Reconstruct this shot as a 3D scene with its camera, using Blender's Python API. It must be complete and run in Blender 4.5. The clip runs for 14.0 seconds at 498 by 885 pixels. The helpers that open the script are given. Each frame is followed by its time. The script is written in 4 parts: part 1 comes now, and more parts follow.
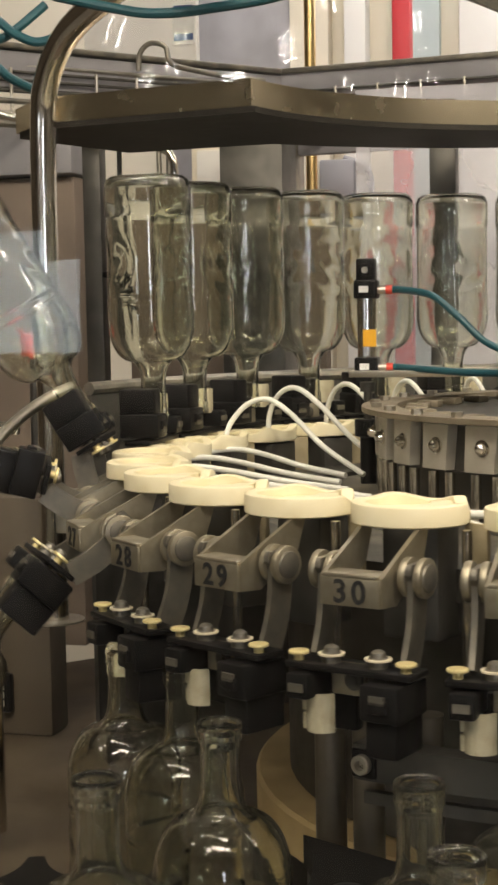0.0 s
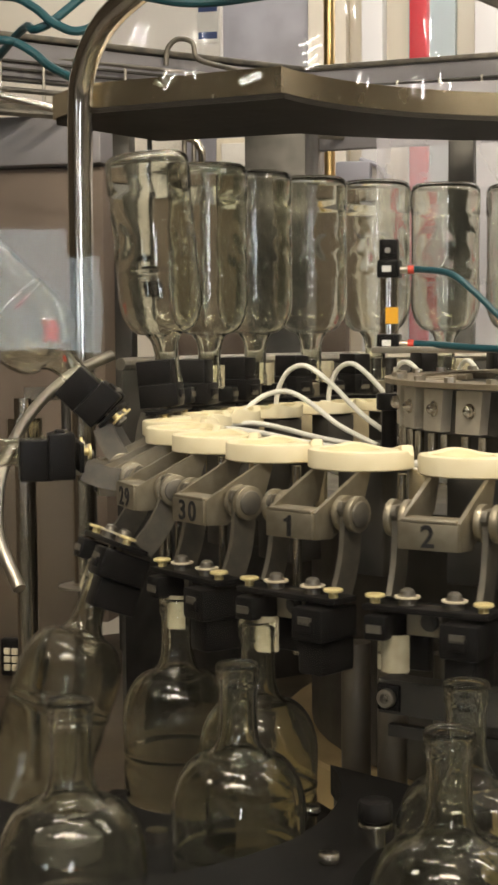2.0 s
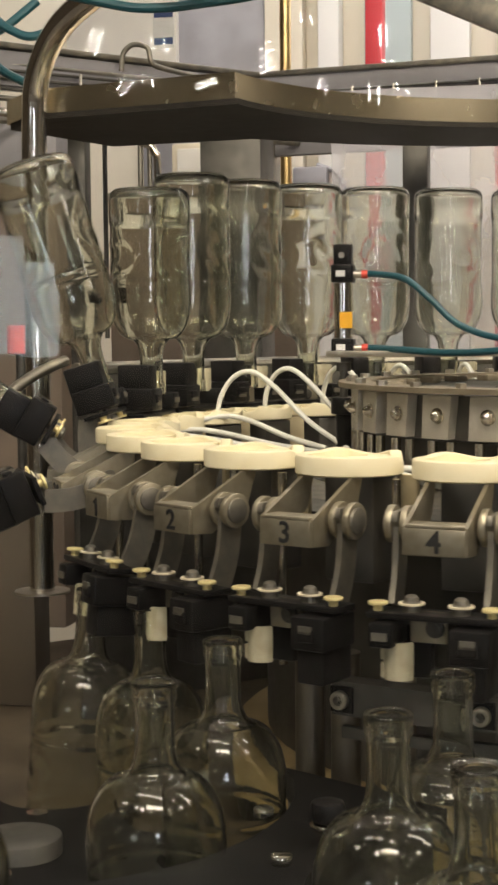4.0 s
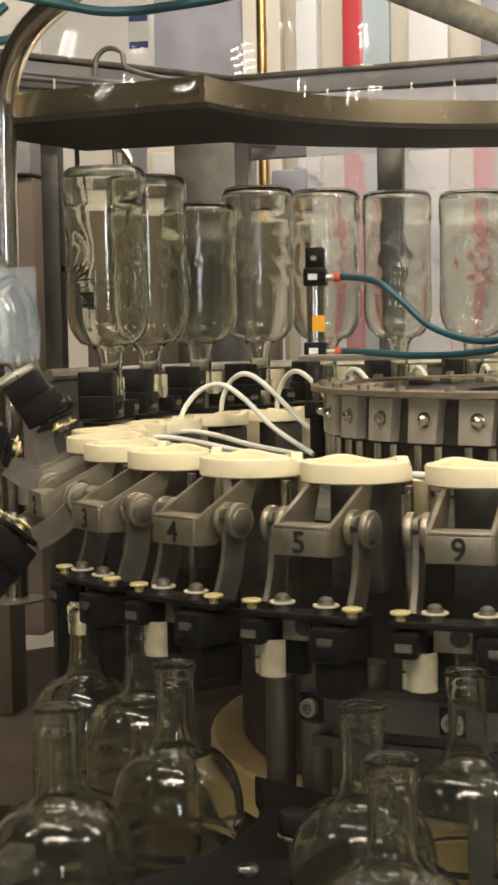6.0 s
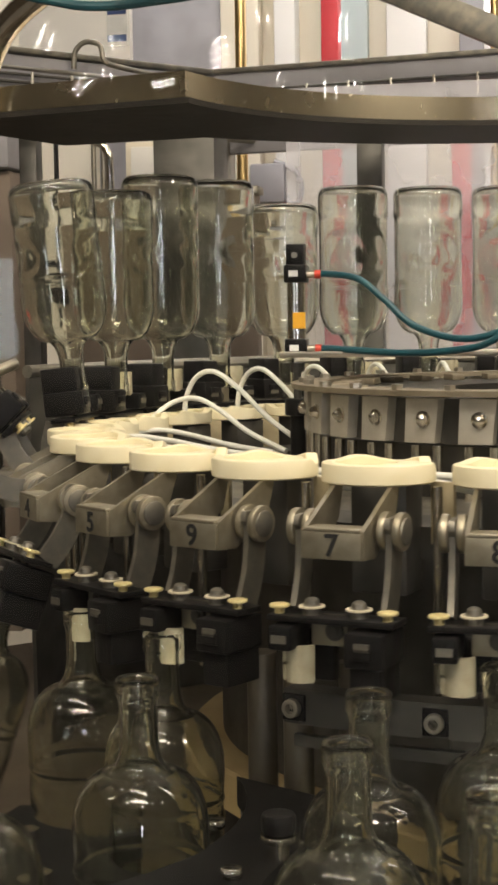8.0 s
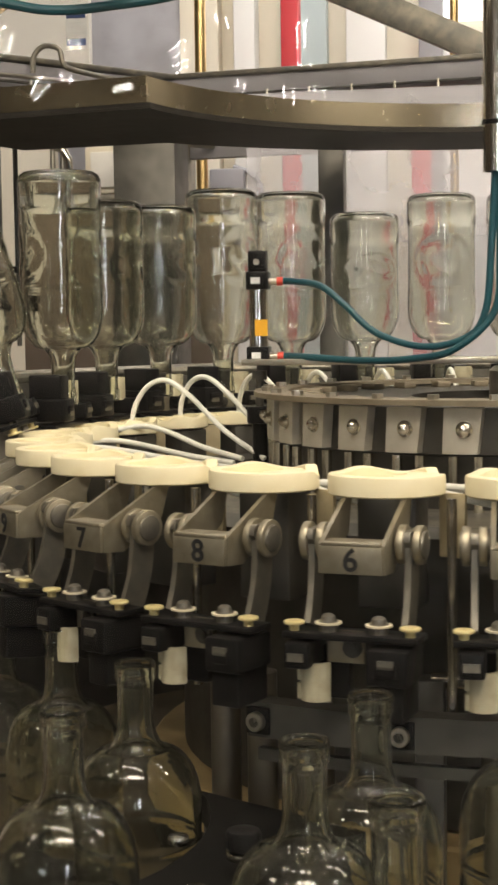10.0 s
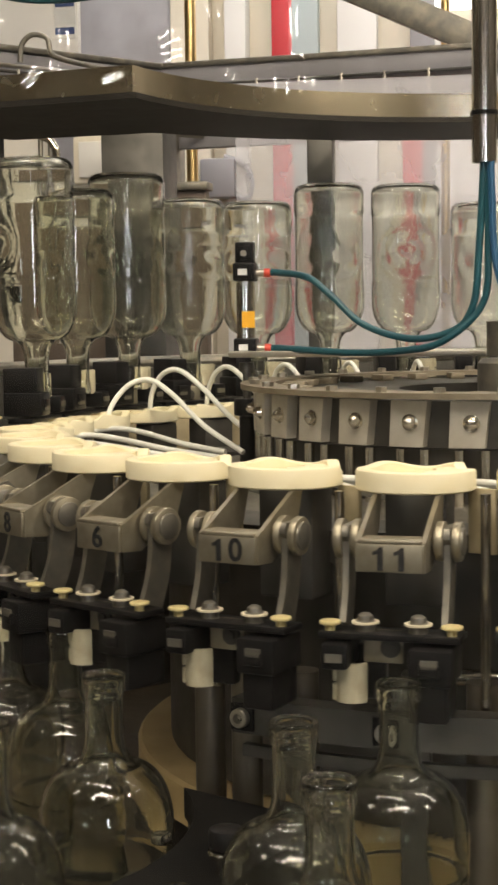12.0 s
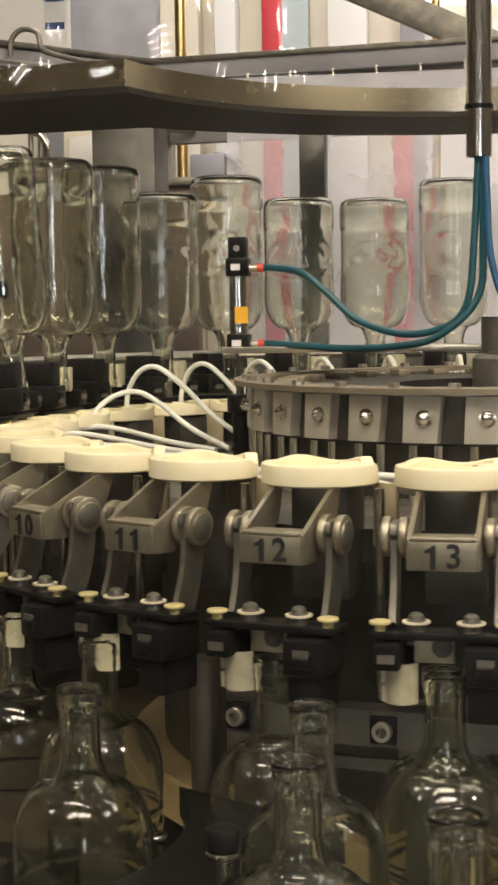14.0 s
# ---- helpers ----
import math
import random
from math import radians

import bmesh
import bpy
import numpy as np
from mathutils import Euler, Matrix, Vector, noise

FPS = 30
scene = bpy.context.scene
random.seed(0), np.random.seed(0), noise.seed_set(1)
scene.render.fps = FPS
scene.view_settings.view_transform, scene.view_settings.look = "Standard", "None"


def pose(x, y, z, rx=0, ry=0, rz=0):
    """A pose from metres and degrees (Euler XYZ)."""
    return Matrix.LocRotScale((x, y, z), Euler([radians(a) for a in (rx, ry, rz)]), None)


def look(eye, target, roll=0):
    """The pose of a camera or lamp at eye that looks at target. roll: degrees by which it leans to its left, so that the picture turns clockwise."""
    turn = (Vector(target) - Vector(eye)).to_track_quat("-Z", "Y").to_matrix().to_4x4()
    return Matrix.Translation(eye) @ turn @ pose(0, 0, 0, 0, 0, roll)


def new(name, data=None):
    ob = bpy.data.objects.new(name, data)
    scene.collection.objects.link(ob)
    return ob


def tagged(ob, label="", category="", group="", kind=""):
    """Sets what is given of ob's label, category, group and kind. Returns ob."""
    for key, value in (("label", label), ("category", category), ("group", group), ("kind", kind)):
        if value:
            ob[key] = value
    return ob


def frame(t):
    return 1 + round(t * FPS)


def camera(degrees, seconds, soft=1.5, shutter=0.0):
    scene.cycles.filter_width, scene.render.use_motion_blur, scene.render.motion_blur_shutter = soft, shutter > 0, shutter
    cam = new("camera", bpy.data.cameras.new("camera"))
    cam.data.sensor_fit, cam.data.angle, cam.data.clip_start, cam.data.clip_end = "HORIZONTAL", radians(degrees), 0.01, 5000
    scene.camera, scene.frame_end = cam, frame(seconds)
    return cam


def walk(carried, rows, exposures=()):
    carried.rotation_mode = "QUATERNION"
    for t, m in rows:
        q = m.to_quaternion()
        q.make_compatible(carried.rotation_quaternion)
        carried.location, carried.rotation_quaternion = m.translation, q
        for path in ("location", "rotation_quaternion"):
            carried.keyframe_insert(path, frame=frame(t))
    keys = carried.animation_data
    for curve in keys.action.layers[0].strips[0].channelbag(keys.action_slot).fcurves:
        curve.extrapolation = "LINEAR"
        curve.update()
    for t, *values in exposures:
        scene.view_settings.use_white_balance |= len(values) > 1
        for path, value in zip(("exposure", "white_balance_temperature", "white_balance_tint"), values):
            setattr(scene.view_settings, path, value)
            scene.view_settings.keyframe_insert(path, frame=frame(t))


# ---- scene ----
cam = camera(18.352, 14.0, soft=2.7, shutter=0.5)

# the angle of head 30 round the carousel's axis, in degrees, at these seconds
TURN_T = [0, 0.5, 1, 1.5, 2, 2.5, 3, 5.5, 6, 6.5, 7, 7.5, 8, 8.5, 11, 11.5, 12, 12.5, 13, 13.5, 14]
TURN_A = [-109.61, -114.65, -119.69, -124.71, -129.65, -134.63, -139.62, -164.44, -169.47, -174.52, -179.52, -184.54, -189.53, -194.54, -219.53, -224.60, -229.71, -234.84, -239.94, -245.08, -250.01]
walk(cam, [
    (0, look((0.0000, -1.3665, 1.3188), (-0.3480, -0.0159, 1.1977), -1.07)),
    (0.5, look((0.0011, -1.3723, 1.3203), (-0.3475, -0.0213, 1.2049), -1.08)),
    (1, look((-0.0045, -1.3798, 1.3139), (-0.3606, -0.0310, 1.1959), -0.72)),
    (1.5, look((-0.0070, -1.4057, 1.3018), (-0.3651, -0.0573, 1.1855), -0.59)),
    (2, look((-0.0015, -1.4377, 1.2860), (-0.3558, -0.0879, 1.1747), -0.40)),
    (2.5, look((-0.0065, -1.4505, 1.2823), (-0.3535, -0.0985, 1.1743), -0.36)),
    (3, look((-0.0048, -1.4443, 1.2829), (-0.3326, -0.0877, 1.1721), -0.44)),
    (5.5, look((0.0155, -1.4361, 1.2875), (-0.2975, -0.0752, 1.1884), -0.69)),
    (6, look((0.0156, -1.4276, 1.2860), (-0.2925, -0.0659, 1.1822), -1.05)),
    (6.5, look((0.0149, -1.4228, 1.2856), (-0.2944, -0.0622, 1.1718), -1.20)),
    (7, look((0.0137, -1.4215, 1.2867), (-0.2910, -0.0602, 1.1695), -1.10)),
    (7.5, look((0.0135, -1.4226, 1.2876), (-0.2825, -0.0594, 1.1697), -1.05)),
    (8, look((0.0104, -1.4242, 1.2903), (-0.2762, -0.0584, 1.1793), -0.90)),
    (8.5, look((0.0086, -1.4285, 1.2950), (-0.2665, -0.0596, 1.1935), -0.76)),
    (11, look((0.0033, -1.4045, 1.2924), (-0.2400, -0.0305, 1.1785), -0.86)),
    (11.5, look((0.0062, -1.4047, 1.2949), (-0.2369, -0.0309, 1.1788), -0.83)),
    (12, look((0.0083, -1.4024, 1.2954), (-0.2346, -0.0286, 1.1781), -0.76)),
    (12.5, look((0.0051, -1.4003, 1.2944), (-0.2361, -0.0263, 1.1769), -0.77)),
    (13, look((0.0068, -1.3997, 1.2946), (-0.2314, -0.0252, 1.1757), -1.02)),
    (13.5, look((0.0051, -1.3984, 1.2941), (-0.2298, -0.0235, 1.1743), -0.97)),
    (14, look((0.0029, -1.3943, 1.2941), (-0.2304, -0.0191, 1.1739), -0.83)),
], [(0, 0.0), (14, 0.0)])


# ---- world and light ----
world = bpy.data.worlds.new("hall_air")
scene.world = world
world.use_nodes = True
world.node_tree.nodes["Background"].inputs[0].default_value = (0.55, 0.52, 0.47, 1)
world.node_tree.nodes["Background"].inputs[1].default_value = 0.12


def area_lamp(name, eye, target, sx, sy, watts, colour):
    lamp = bpy.data.lights.new(name, "AREA")
    lamp.shape, lamp.size, lamp.size_y, lamp.energy, lamp.color = "RECTANGLE", sx, sy, watts, colour
    ob = new(name, lamp)
    ob.matrix_world = look(eye, target)
    return ob


WARM, COOL = (1.0, 0.885, 0.72), (1.0, 0.96, 0.92)
# two unseen fill lamps, added to brighten the discs and heads
area_lamp("carousel_fill_lamp", (-0.35, -0.75, 2.25), (-0.15, -0.2, 1.1), 0.9, 0.06, 4.6, WARM)
area_lamp("carousel_fill_lamp", (0.75, -0.35, 2.2), (0.0, -0.2, 1.1), 0.06, 0.9, 4.6, WARM)
area_lamp("hall_lamp", (0.55, -1.9, 2.8), (-0.2, 0, 1.1), 0.24, 0.24, 8.5, WARM)
area_lamp("hall_lamp", (-0.65, -2.3, 2.9), (-0.2, 0, 1.1), 0.24, 0.24, 6.5, WARM)
area_lamp("hall_lamp", (-1.7, -1.4, 2.6), (-0.3, 0, 1.1), 0.24, 0.24, 2.5, WARM)
area_lamp("hall_lamp", (1.6, -1.2, 2.6), (-0.1, 0, 1.1), 0.24, 0.24, 17.0, WARM)
# unseen soft fill, added to lift the dark lower front; also glints on bottle shoulders
area_lamp("front_fill_lamp", (0.1, -2.6, 3.7), (0.0, -1.0, 1.0), 1.2, 0.5, 30, WARM)
area_lamp("hall_tube_lamp", (-0.6, 1.6, 3.2), (-0.6, 2.6, 1.6), 1.6, 0.15, 28.5, COOL)
area_lamp("hall_tube_lamp", (0.9, 1.7, 3.2), (0.5, 2.6, 1.6), 1.6, 0.15, 20, COOL)


# ---- materials ----
def material(name, base, rough=0.5, metal=0.0, base2=None, scale=20.0, bump=0.0, bscale=200.0, rough2=None, stretch=(1, 1, 1), spec=0.5):
    m = bpy.data.materials.new(name)
    m.use_nodes = True
    nt = m.node_tree
    b = nt.nodes["Principled BSDF"]
    b.inputs["Metallic"].default_value = metal
    b.inputs["Specular IOR Level"].default_value = spec
    tc = nt.nodes.new("ShaderNodeTexCoord")
    mp = nt.nodes.new("ShaderNodeMapping")
    mp.inputs["Scale"].default_value = stretch
    nt.links.new(tc.outputs["Object"], mp.inputs["Vector"])
    n1 = nt.nodes.new("ShaderNodeTexNoise")
    n1.inputs["Scale"].default_value, n1.inputs["Detail"].default_value = scale, 6
    n2 = nt.nodes.new("ShaderNodeTexNoise")
    n2.inputs["Scale"].default_value, n2.inputs["Detail"].default_value = bscale, 4
    nt.links.new(mp.outputs[0], n1.inputs["Vector"])
    nt.links.new(mp.outputs[0], n2.inputs["Vector"])
    ramp = nt.nodes.new("ShaderNodeValToRGB")
    ramp.color_ramp.elements[0].position, ramp.color_ramp.elements[1].position = 0.35, 0.68
    ramp.color_ramp.elements[0].color = (*(base2 or tuple(c * 0.7 for c in base)), 1)
    ramp.color_ramp.elements[1].color = (*base, 1)
    nt.links.new(n1.outputs["Fac"], ramp.inputs[0])
    nt.links.new(ramp.outputs[0], b.inputs["Base Color"])
    mr = nt.nodes.new("ShaderNodeMapRange")
    mr.inputs["To Min"].default_value, mr.inputs["To Max"].default_value = rough, (rough2 if rough2 is not None else min(1, rough + 0.18))
    nt.links.new(n2.outputs["Fac"], mr.inputs["Value"])
    nt.links.new(mr.outputs[0], b.inputs["Roughness"])
    if bump:
        bp = nt.nodes.new("ShaderNodeBump")
        bp.inputs["Strength"].default_value, bp.inputs["Distance"].default_value = bump, 0.001
        nt.links.new(n2.outputs["Fac"], bp.inputs["Height"])
        nt.links.new(bp.outputs[0], b.inputs["Normal"])
    return m


def glass_material(name, tint, rough=0.0):
    m = bpy.data.materials.new(name)
    m.use_nodes = True
    b = m.node_tree.nodes["Principled BSDF"]
    b.inputs["Base Color"].default_value = (*tint, 1)
    b.inputs["Transmission Weight"].default_value = 1.0
    b.inputs["Roughness"].default_value = rough
    b.inputs["IOR"].default_value = 1.5
    nt = m.node_tree
    tc = nt.nodes.new("ShaderNodeTexCoord")
    mp = nt.nodes.new("ShaderNodeMapping")
    mp.inputs["Scale"].default_value = (1, 1, 0.3)
    n = nt.nodes.new("ShaderNodeTexNoise")
    n.inputs["Scale"].default_value, n.inputs["Detail"].default_value = 55, 2
    bp = nt.nodes.new("ShaderNodeBump")
    bp.inputs["Strength"].default_value, bp.inputs["Distance"].default_value = 0.13, 0.002
    d = nt.nodes.new("ShaderNodeTexNoise")
    d.inputs["Scale"].default_value, d.inputs["Detail"].default_value = 260, 1
    mr = nt.nodes.new("ShaderNodeMapRange")
    mr.inputs["From Min"].default_value, mr.inputs["From Max"].default_value = 0.6, 0.72
    bp2 = nt.nodes.new("ShaderNodeBump")
    bp2.inputs["Strength"].default_value, bp2.inputs["Distance"].default_value = 0.03, 0.0006
    nt.links.new(tc.outputs["Object"], mp.inputs["Vector"])
    nt.links.new(mp.outputs[0], n.inputs["Vector"])
    nt.links.new(tc.outputs["Object"], d.inputs["Vector"])
    nt.links.new(d.outputs["Fac"], mr.inputs["Value"])
    nt.links.new(n.outputs["Fac"], bp.inputs["Height"])
    nt.links.new(mr.outputs[0], bp2.inputs["Height"])
    nt.links.new(bp.outputs[0], bp2.inputs["Normal"])
    nt.links.new(bp2.outputs[0], b.inputs["Normal"])
    # a thin film of dust and dried water
    film = nt.nodes.new("ShaderNodeBsdfDiffuse")
    film.inputs["Color"].default_value = (0.66, 0.62, 0.48, 1)
    f = nt.nodes.new("ShaderNodeTexNoise")
    f.inputs["Scale"].default_value, f.inputs["Detail"].default_value = 28, 5
    share = nt.nodes.new("ShaderNodeMapRange")
    share.inputs["From Min"].default_value, share.inputs["From Max"].default_value = 0.35, 0.75
    share.inputs["To Min"].default_value, share.inputs["To Max"].default_value = 0.0, 0.005
    mix = nt.nodes.new("ShaderNodeMixShader")
    nt.links.new(tc.outputs["Object"], f.inputs["Vector"])
    nt.links.new(f.outputs["Fac"], share.inputs["Value"])
    nt.links.new(share.outputs[0], mix.inputs[0])
    nt.links.new(b.outputs[0], mix.inputs[1])
    nt.links.new(film.outputs[0], mix.inputs[2])
    nt.links.new(mix.outputs[0], nt.nodes["Material Output"].inputs["Surface"])
    return m


def haze_material(name, colour, share):
    """A clear plastic sheet, scratched and dusty, that lets most light through."""
    m = bpy.data.materials.new(name)
    m.use_nodes = True
    nt = m.node_tree
    b = nt.nodes["Principled BSDF"]
    b.inputs["Base Color"].default_value = (*colour, 1)
    b.inputs["Roughness"].default_value = 0.15
    clear = nt.nodes.new("ShaderNodeBsdfTransparent")
    mix = nt.nodes.new("ShaderNodeMixShader")
    tc = nt.nodes.new("ShaderNodeTexCoord")
    n = nt.nodes.new("ShaderNodeTexNoise")
    n.inputs["Scale"].default_value, n.inputs["Detail"].default_value = 5, 6
    mr = nt.nodes.new("ShaderNodeMapRange")
    mr.inputs["To Min"].default_value, mr.inputs["To Max"].default_value = share * 0.5, share * 1.5
    nt.links.new(tc.outputs["Object"], n.inputs["Vector"])
    nt.links.new(n.outputs["Fac"], mr.inputs["Value"])
    nt.links.new(mr.outputs[0], mix.inputs[0])
    nt.links.new(clear.outputs[0], mix.inputs[1])
    nt.links.new(b.outputs[0], mix.inputs[2])
    nt.links.new(mix.outputs[0], nt.nodes["Material Output"].inputs["Surface"])
    return m


def mirror_sheet(name, share):
    """Clear flat guard sheet: lets light through and mirrors a small share."""
    m = bpy.data.materials.new(name)
    m.use_nodes = True
    nt = m.node_tree
    clear = nt.nodes.new("ShaderNodeBsdfTransparent")
    gloss = nt.nodes.new("ShaderNodeBsdfGlossy")
    gloss.inputs["Roughness"].default_value = 0.0
    mix = nt.nodes.new("ShaderNodeMixShader")
    mix.inputs[0].default_value = share
    tc = nt.nodes.new("ShaderNodeTexCoord")
    n = nt.nodes.new("ShaderNodeTexNoise")
    n.inputs["Scale"].default_value, n.inputs["Detail"].default_value = 26, 1
    bp = nt.nodes.new("ShaderNodeBump")
    bp.inputs["Strength"].default_value, bp.inputs["Distance"].default_value = 0.05, 0.002
    nt.links.new(tc.outputs["Object"], n.inputs["Vector"])
    nt.links.new(n.outputs["Fac"], bp.inputs["Height"])
    nt.links.new(bp.outputs[0], gloss.inputs["Normal"])
    nt.links.new(clear.outputs[0], mix.inputs[1])
    nt.links.new(gloss.outputs[0], mix.inputs[2])
    nt.links.new(mix.outputs[0], nt.nodes["Material Output"].inputs["Surface"])
    return m


def glow(name, colour, strength):
    m = bpy.data.materials.new(name)
    m.use_nodes = True
    b = m.node_tree.nodes["Principled BSDF"]
    b.inputs["Base Color"].default_value = (*colour, 1)
    b.inputs["Emission Color"].default_value = (*colour, 1)
    b.inputs["Emission Strength"].default_value = strength
    return m


STEEL = material("brushed_steel", (0.62, 0.58, 0.5), 0.26, 1.0, (0.48, 0.45, 0.39), 30, 0.05, 400)
POLISHED = material("polished_steel", (0.78, 0.74, 0.66), 0.12, 1.0, (0.66, 0.62, 0.55), 25, 0.0, 200, 0.2)
CAST = material("worn_grey_steel", (0.31, 0.282, 0.225), 0.38, 0.85, (0.18, 0.17, 0.15), 45, 0.15, 300)
CANOPY = material("brushed_canopy_steel", (0.62, 0.54, 0.38), 0.22, 1.0, (0.56, 0.48, 0.34), 4, 0.0, 40, 0.30)
UNDERSIDE = material("shaded_underside", (0.045, 0.04, 0.033), 0.55, 0.2, (0.028, 0.025, 0.021), 7, 0.05, 90, spec=0.2)
DARK_STEEL = material("dark_steel", (0.12, 0.113, 0.10), 0.35, 0.7, (0.07, 0.067, 0.06), 30, 0.1, 200)
BLACK = material("black_plastic", (0.012, 0.011, 0.011), 0.22, 0.0, (0.007, 0.007, 0.007), 40, 0.1, 300, spec=0.16)
BLACK_SOFT = material("matt_black_plastic", (0.007, 0.0065, 0.006), 0.45, 0.0, (0.004, 0.004, 0.004), 25, 0.1, 200, spec=0.08)
CREAM = material("cream_nylon", (0.84, 0.765, 0.54), 0.42, 0.0, (0.76, 0.67, 0.43), 35, 0.06, 220)
WHITE_PL = material("white_nylon", (0.72, 0.66, 0.5), 0.4, 0.0, (0.55, 0.48, 0.34), 60, 0.06, 220)
BRASS = material("yellow_cap", (0.85, 0.74, 0.38), 0.25, 0.3, (0.75, 0.62, 0.3), 60)
HOSE_W = material("white_hose", (0.78, 0.77, 0.7), 0.3, 0.0, (0.68, 0.67, 0.6), 30)
PLATE = material("aluminium_plate", (0.45, 0.405, 0.31), 0.34, 0.85, (0.32, 0.285, 0.21), 60, 0.05, 500)
PAD = material("worn_cream_pad", (0.44, 0.40, 0.28), 0.5, 0.0, (0.34, 0.30, 0.2), 90, 0.08, 220)
COLUMN = material("oily_column_steel", (0.24, 0.21, 0.165), 0.3, 0.9, (0.15, 0.13, 0.1), 20, 0.05, 200)
TAN_PLATE = material("tan_coated_plate", (0.52, 0.44, 0.28), 0.45, 0.2, (0.40, 0.33, 0.2), 60, 0.05, 300)
DRUM_FACE = material("pale_drum_plate", (0.60, 0.56, 0.47), 0.42, 0.5, (0.47, 0.43, 0.35), 50, 0.05, 300)
DRUM_TOP = material("oily_drum_flange", (0.34, 0.29, 0.21), 0.4, 0.6, (0.24, 0.2, 0.14), 40, 0.08, 200)
INK = material("black_ink", (0.012, 0.012, 0.012), 0.5)
TEAL = material("teal_hose", (0.010, 0.08, 0.10), 0.32, 0.0, (0.01, 0.07, 0.09), 30)
BLUE = material("blue_hose", (0.02, 0.1, 0.2), 0.32, 0.0, (0.015, 0.07, 0.15), 30)
YELLOW = material("yellow_label", (0.85, 0.45, 0.02), 0.45, 0.0, (0.75, 0.38, 0.02), 60)
RED = material("red_paint", (0.62, 0.035, 0.05), 0.4, 0.0, (0.5, 0.03, 0.04), 5, 0.03, 60)
RED_PL = material("red_plastic", (0.7, 0.07, 0.04), 0.35)
GREYPAINT = material("grey_paint", (0.36, 0.35, 0.37), 0.45, 0.2, (0.27, 0.26, 0.27), 9, 0.06, 120)
WALL = material("cream_wall_paint", (0.78, 0.72, 0.6), 0.6, 0.0, (0.7, 0.63, 0.5), 2.5, 0.05, 90)
WALL_W = material("white_wall_panel", (0.8, 0.78, 0.75), 0.5, 0.0, (0.72, 0.7, 0.66), 3, 0.05, 90)
BLUEGREY = material("blue_grey_panel", (0.46, 0.52, 0.52), 0.4, 0.0, (0.4, 0.46, 0.46), 4, 0.03, 90)
BROWN = material("brown_board", (0.24, 0.185, 0.14), 0.6, 0.0, (0.17, 0.13, 0.1), 6, 0.1, 90)
DECK = material("stained_machine_deck", (0.12, 0.092, 0.058), 0.45, 0.2, (0.07, 0.052, 0.034), 9, 0.1, 120)
TAN = material("tan_paint", (0.6, 0.46, 0.23), 0.5, 0.0, (0.36, 0.26, 0.12), 7, 0.08, 120)
SLIDE = material("dark_slide_plate", (0.05, 0.046, 0.04), 0.35, 0.5, (0.03, 0.028, 0.025), 20, 0.08, 160)
PAPER = material("paper", (0.85, 0.85, 0.83), 0.7)
BLUE_INK = material("blue_ink", (0.04, 0.07, 0.2), 0.6)
GOLD = material("brass_tube", (0.75, 0.55, 0.25), 0.22, 1.0, (0.6, 0.43, 0.2), 20)
# for unseen walls: coloured dark so the steel mirrors a dim hall
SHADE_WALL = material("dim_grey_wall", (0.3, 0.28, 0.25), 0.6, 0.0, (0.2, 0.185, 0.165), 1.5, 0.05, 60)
BROWN_DARK = material("dark_brown_panel", (0.11, 0.084, 0.056), 0.5, 0.1, (0.07, 0.054, 0.037), 6, 0.08, 90)
FLOOR = material("grey_floor", (0.3, 0.28, 0.25), 0.35, 0.0, (0.22, 0.2, 0.18), 4, 0.1, 60)
CEILING = material("grey_ceiling", (0.55, 0.54, 0.51), 0.8, 0.0, (0.45, 0.44, 0.41), 3)
GLASS = glass_material("clear_flint_glass", (0.945, 0.955, 0.885))
PANE = haze_material("hazy_guard_sheet", (0.86, 0.84, 0.90), 0.28)
FRONT_PANE = mirror_sheet("clear_front_guard", 0.022)
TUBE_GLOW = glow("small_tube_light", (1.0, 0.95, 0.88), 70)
BULB_GLOW = glow("bulb_light", (1.0, 0.9, 0.74), 110)
DAY_GLOW = glow("bright_window_light", (1.0, 0.97, 0.92), 1.9)
SKY_GLOW = glow("daylight_outside", (0.82, 0.95, 1.0), 4.5)
TALL_GLOW = glow("tall_window_light", (0.80, 0.86, 1.0), 24.0)


# ---- mesh helpers ----
def box(bm, c, s, m=None, bevel=0.0):
    r = bmesh.ops.create_cube(bm, size=1)["verts"]
    bmesh.ops.scale(bm, vec=s, verts=r)
    if bevel:
        es = list({e for v in r for e in v.link_edges})
        g = bmesh.ops.bevel(bm, geom=es, offset=bevel, segments=2, affect="EDGES", profile=0.5)
        r = list({v for f in g["faces"] for v in f.verts} | {v for v in r if v.is_valid})
    bmesh.ops.translate(bm, vec=c, verts=r)
    if m is not None:
        bmesh.ops.transform(bm, matrix=m, verts=r)
    return r


def rod(bm, a, b, r, seg=16, r2=None, bevel=0.0):
    a, b = Vector(a), Vector(b)
    d = b - a
    m = Matrix.Translation((a + b) / 2) @ d.to_track_quat("Z", "Y").to_matrix().to_4x4()
    g = bmesh.ops.create_cone(bm, cap_ends=True, segments=seg, radius1=r, radius2=r if r2 is None else r2, depth=d.length, matrix=m)["verts"]
    if bevel:
        es = [e for e in {e for v in g for e in v.link_edges} if any(len(f.verts) > 4 for f in e.link_faces)]
        bmesh.ops.bevel(bm, geom=es, offset=bevel, segments=2, affect="EDGES", profile=0.5)


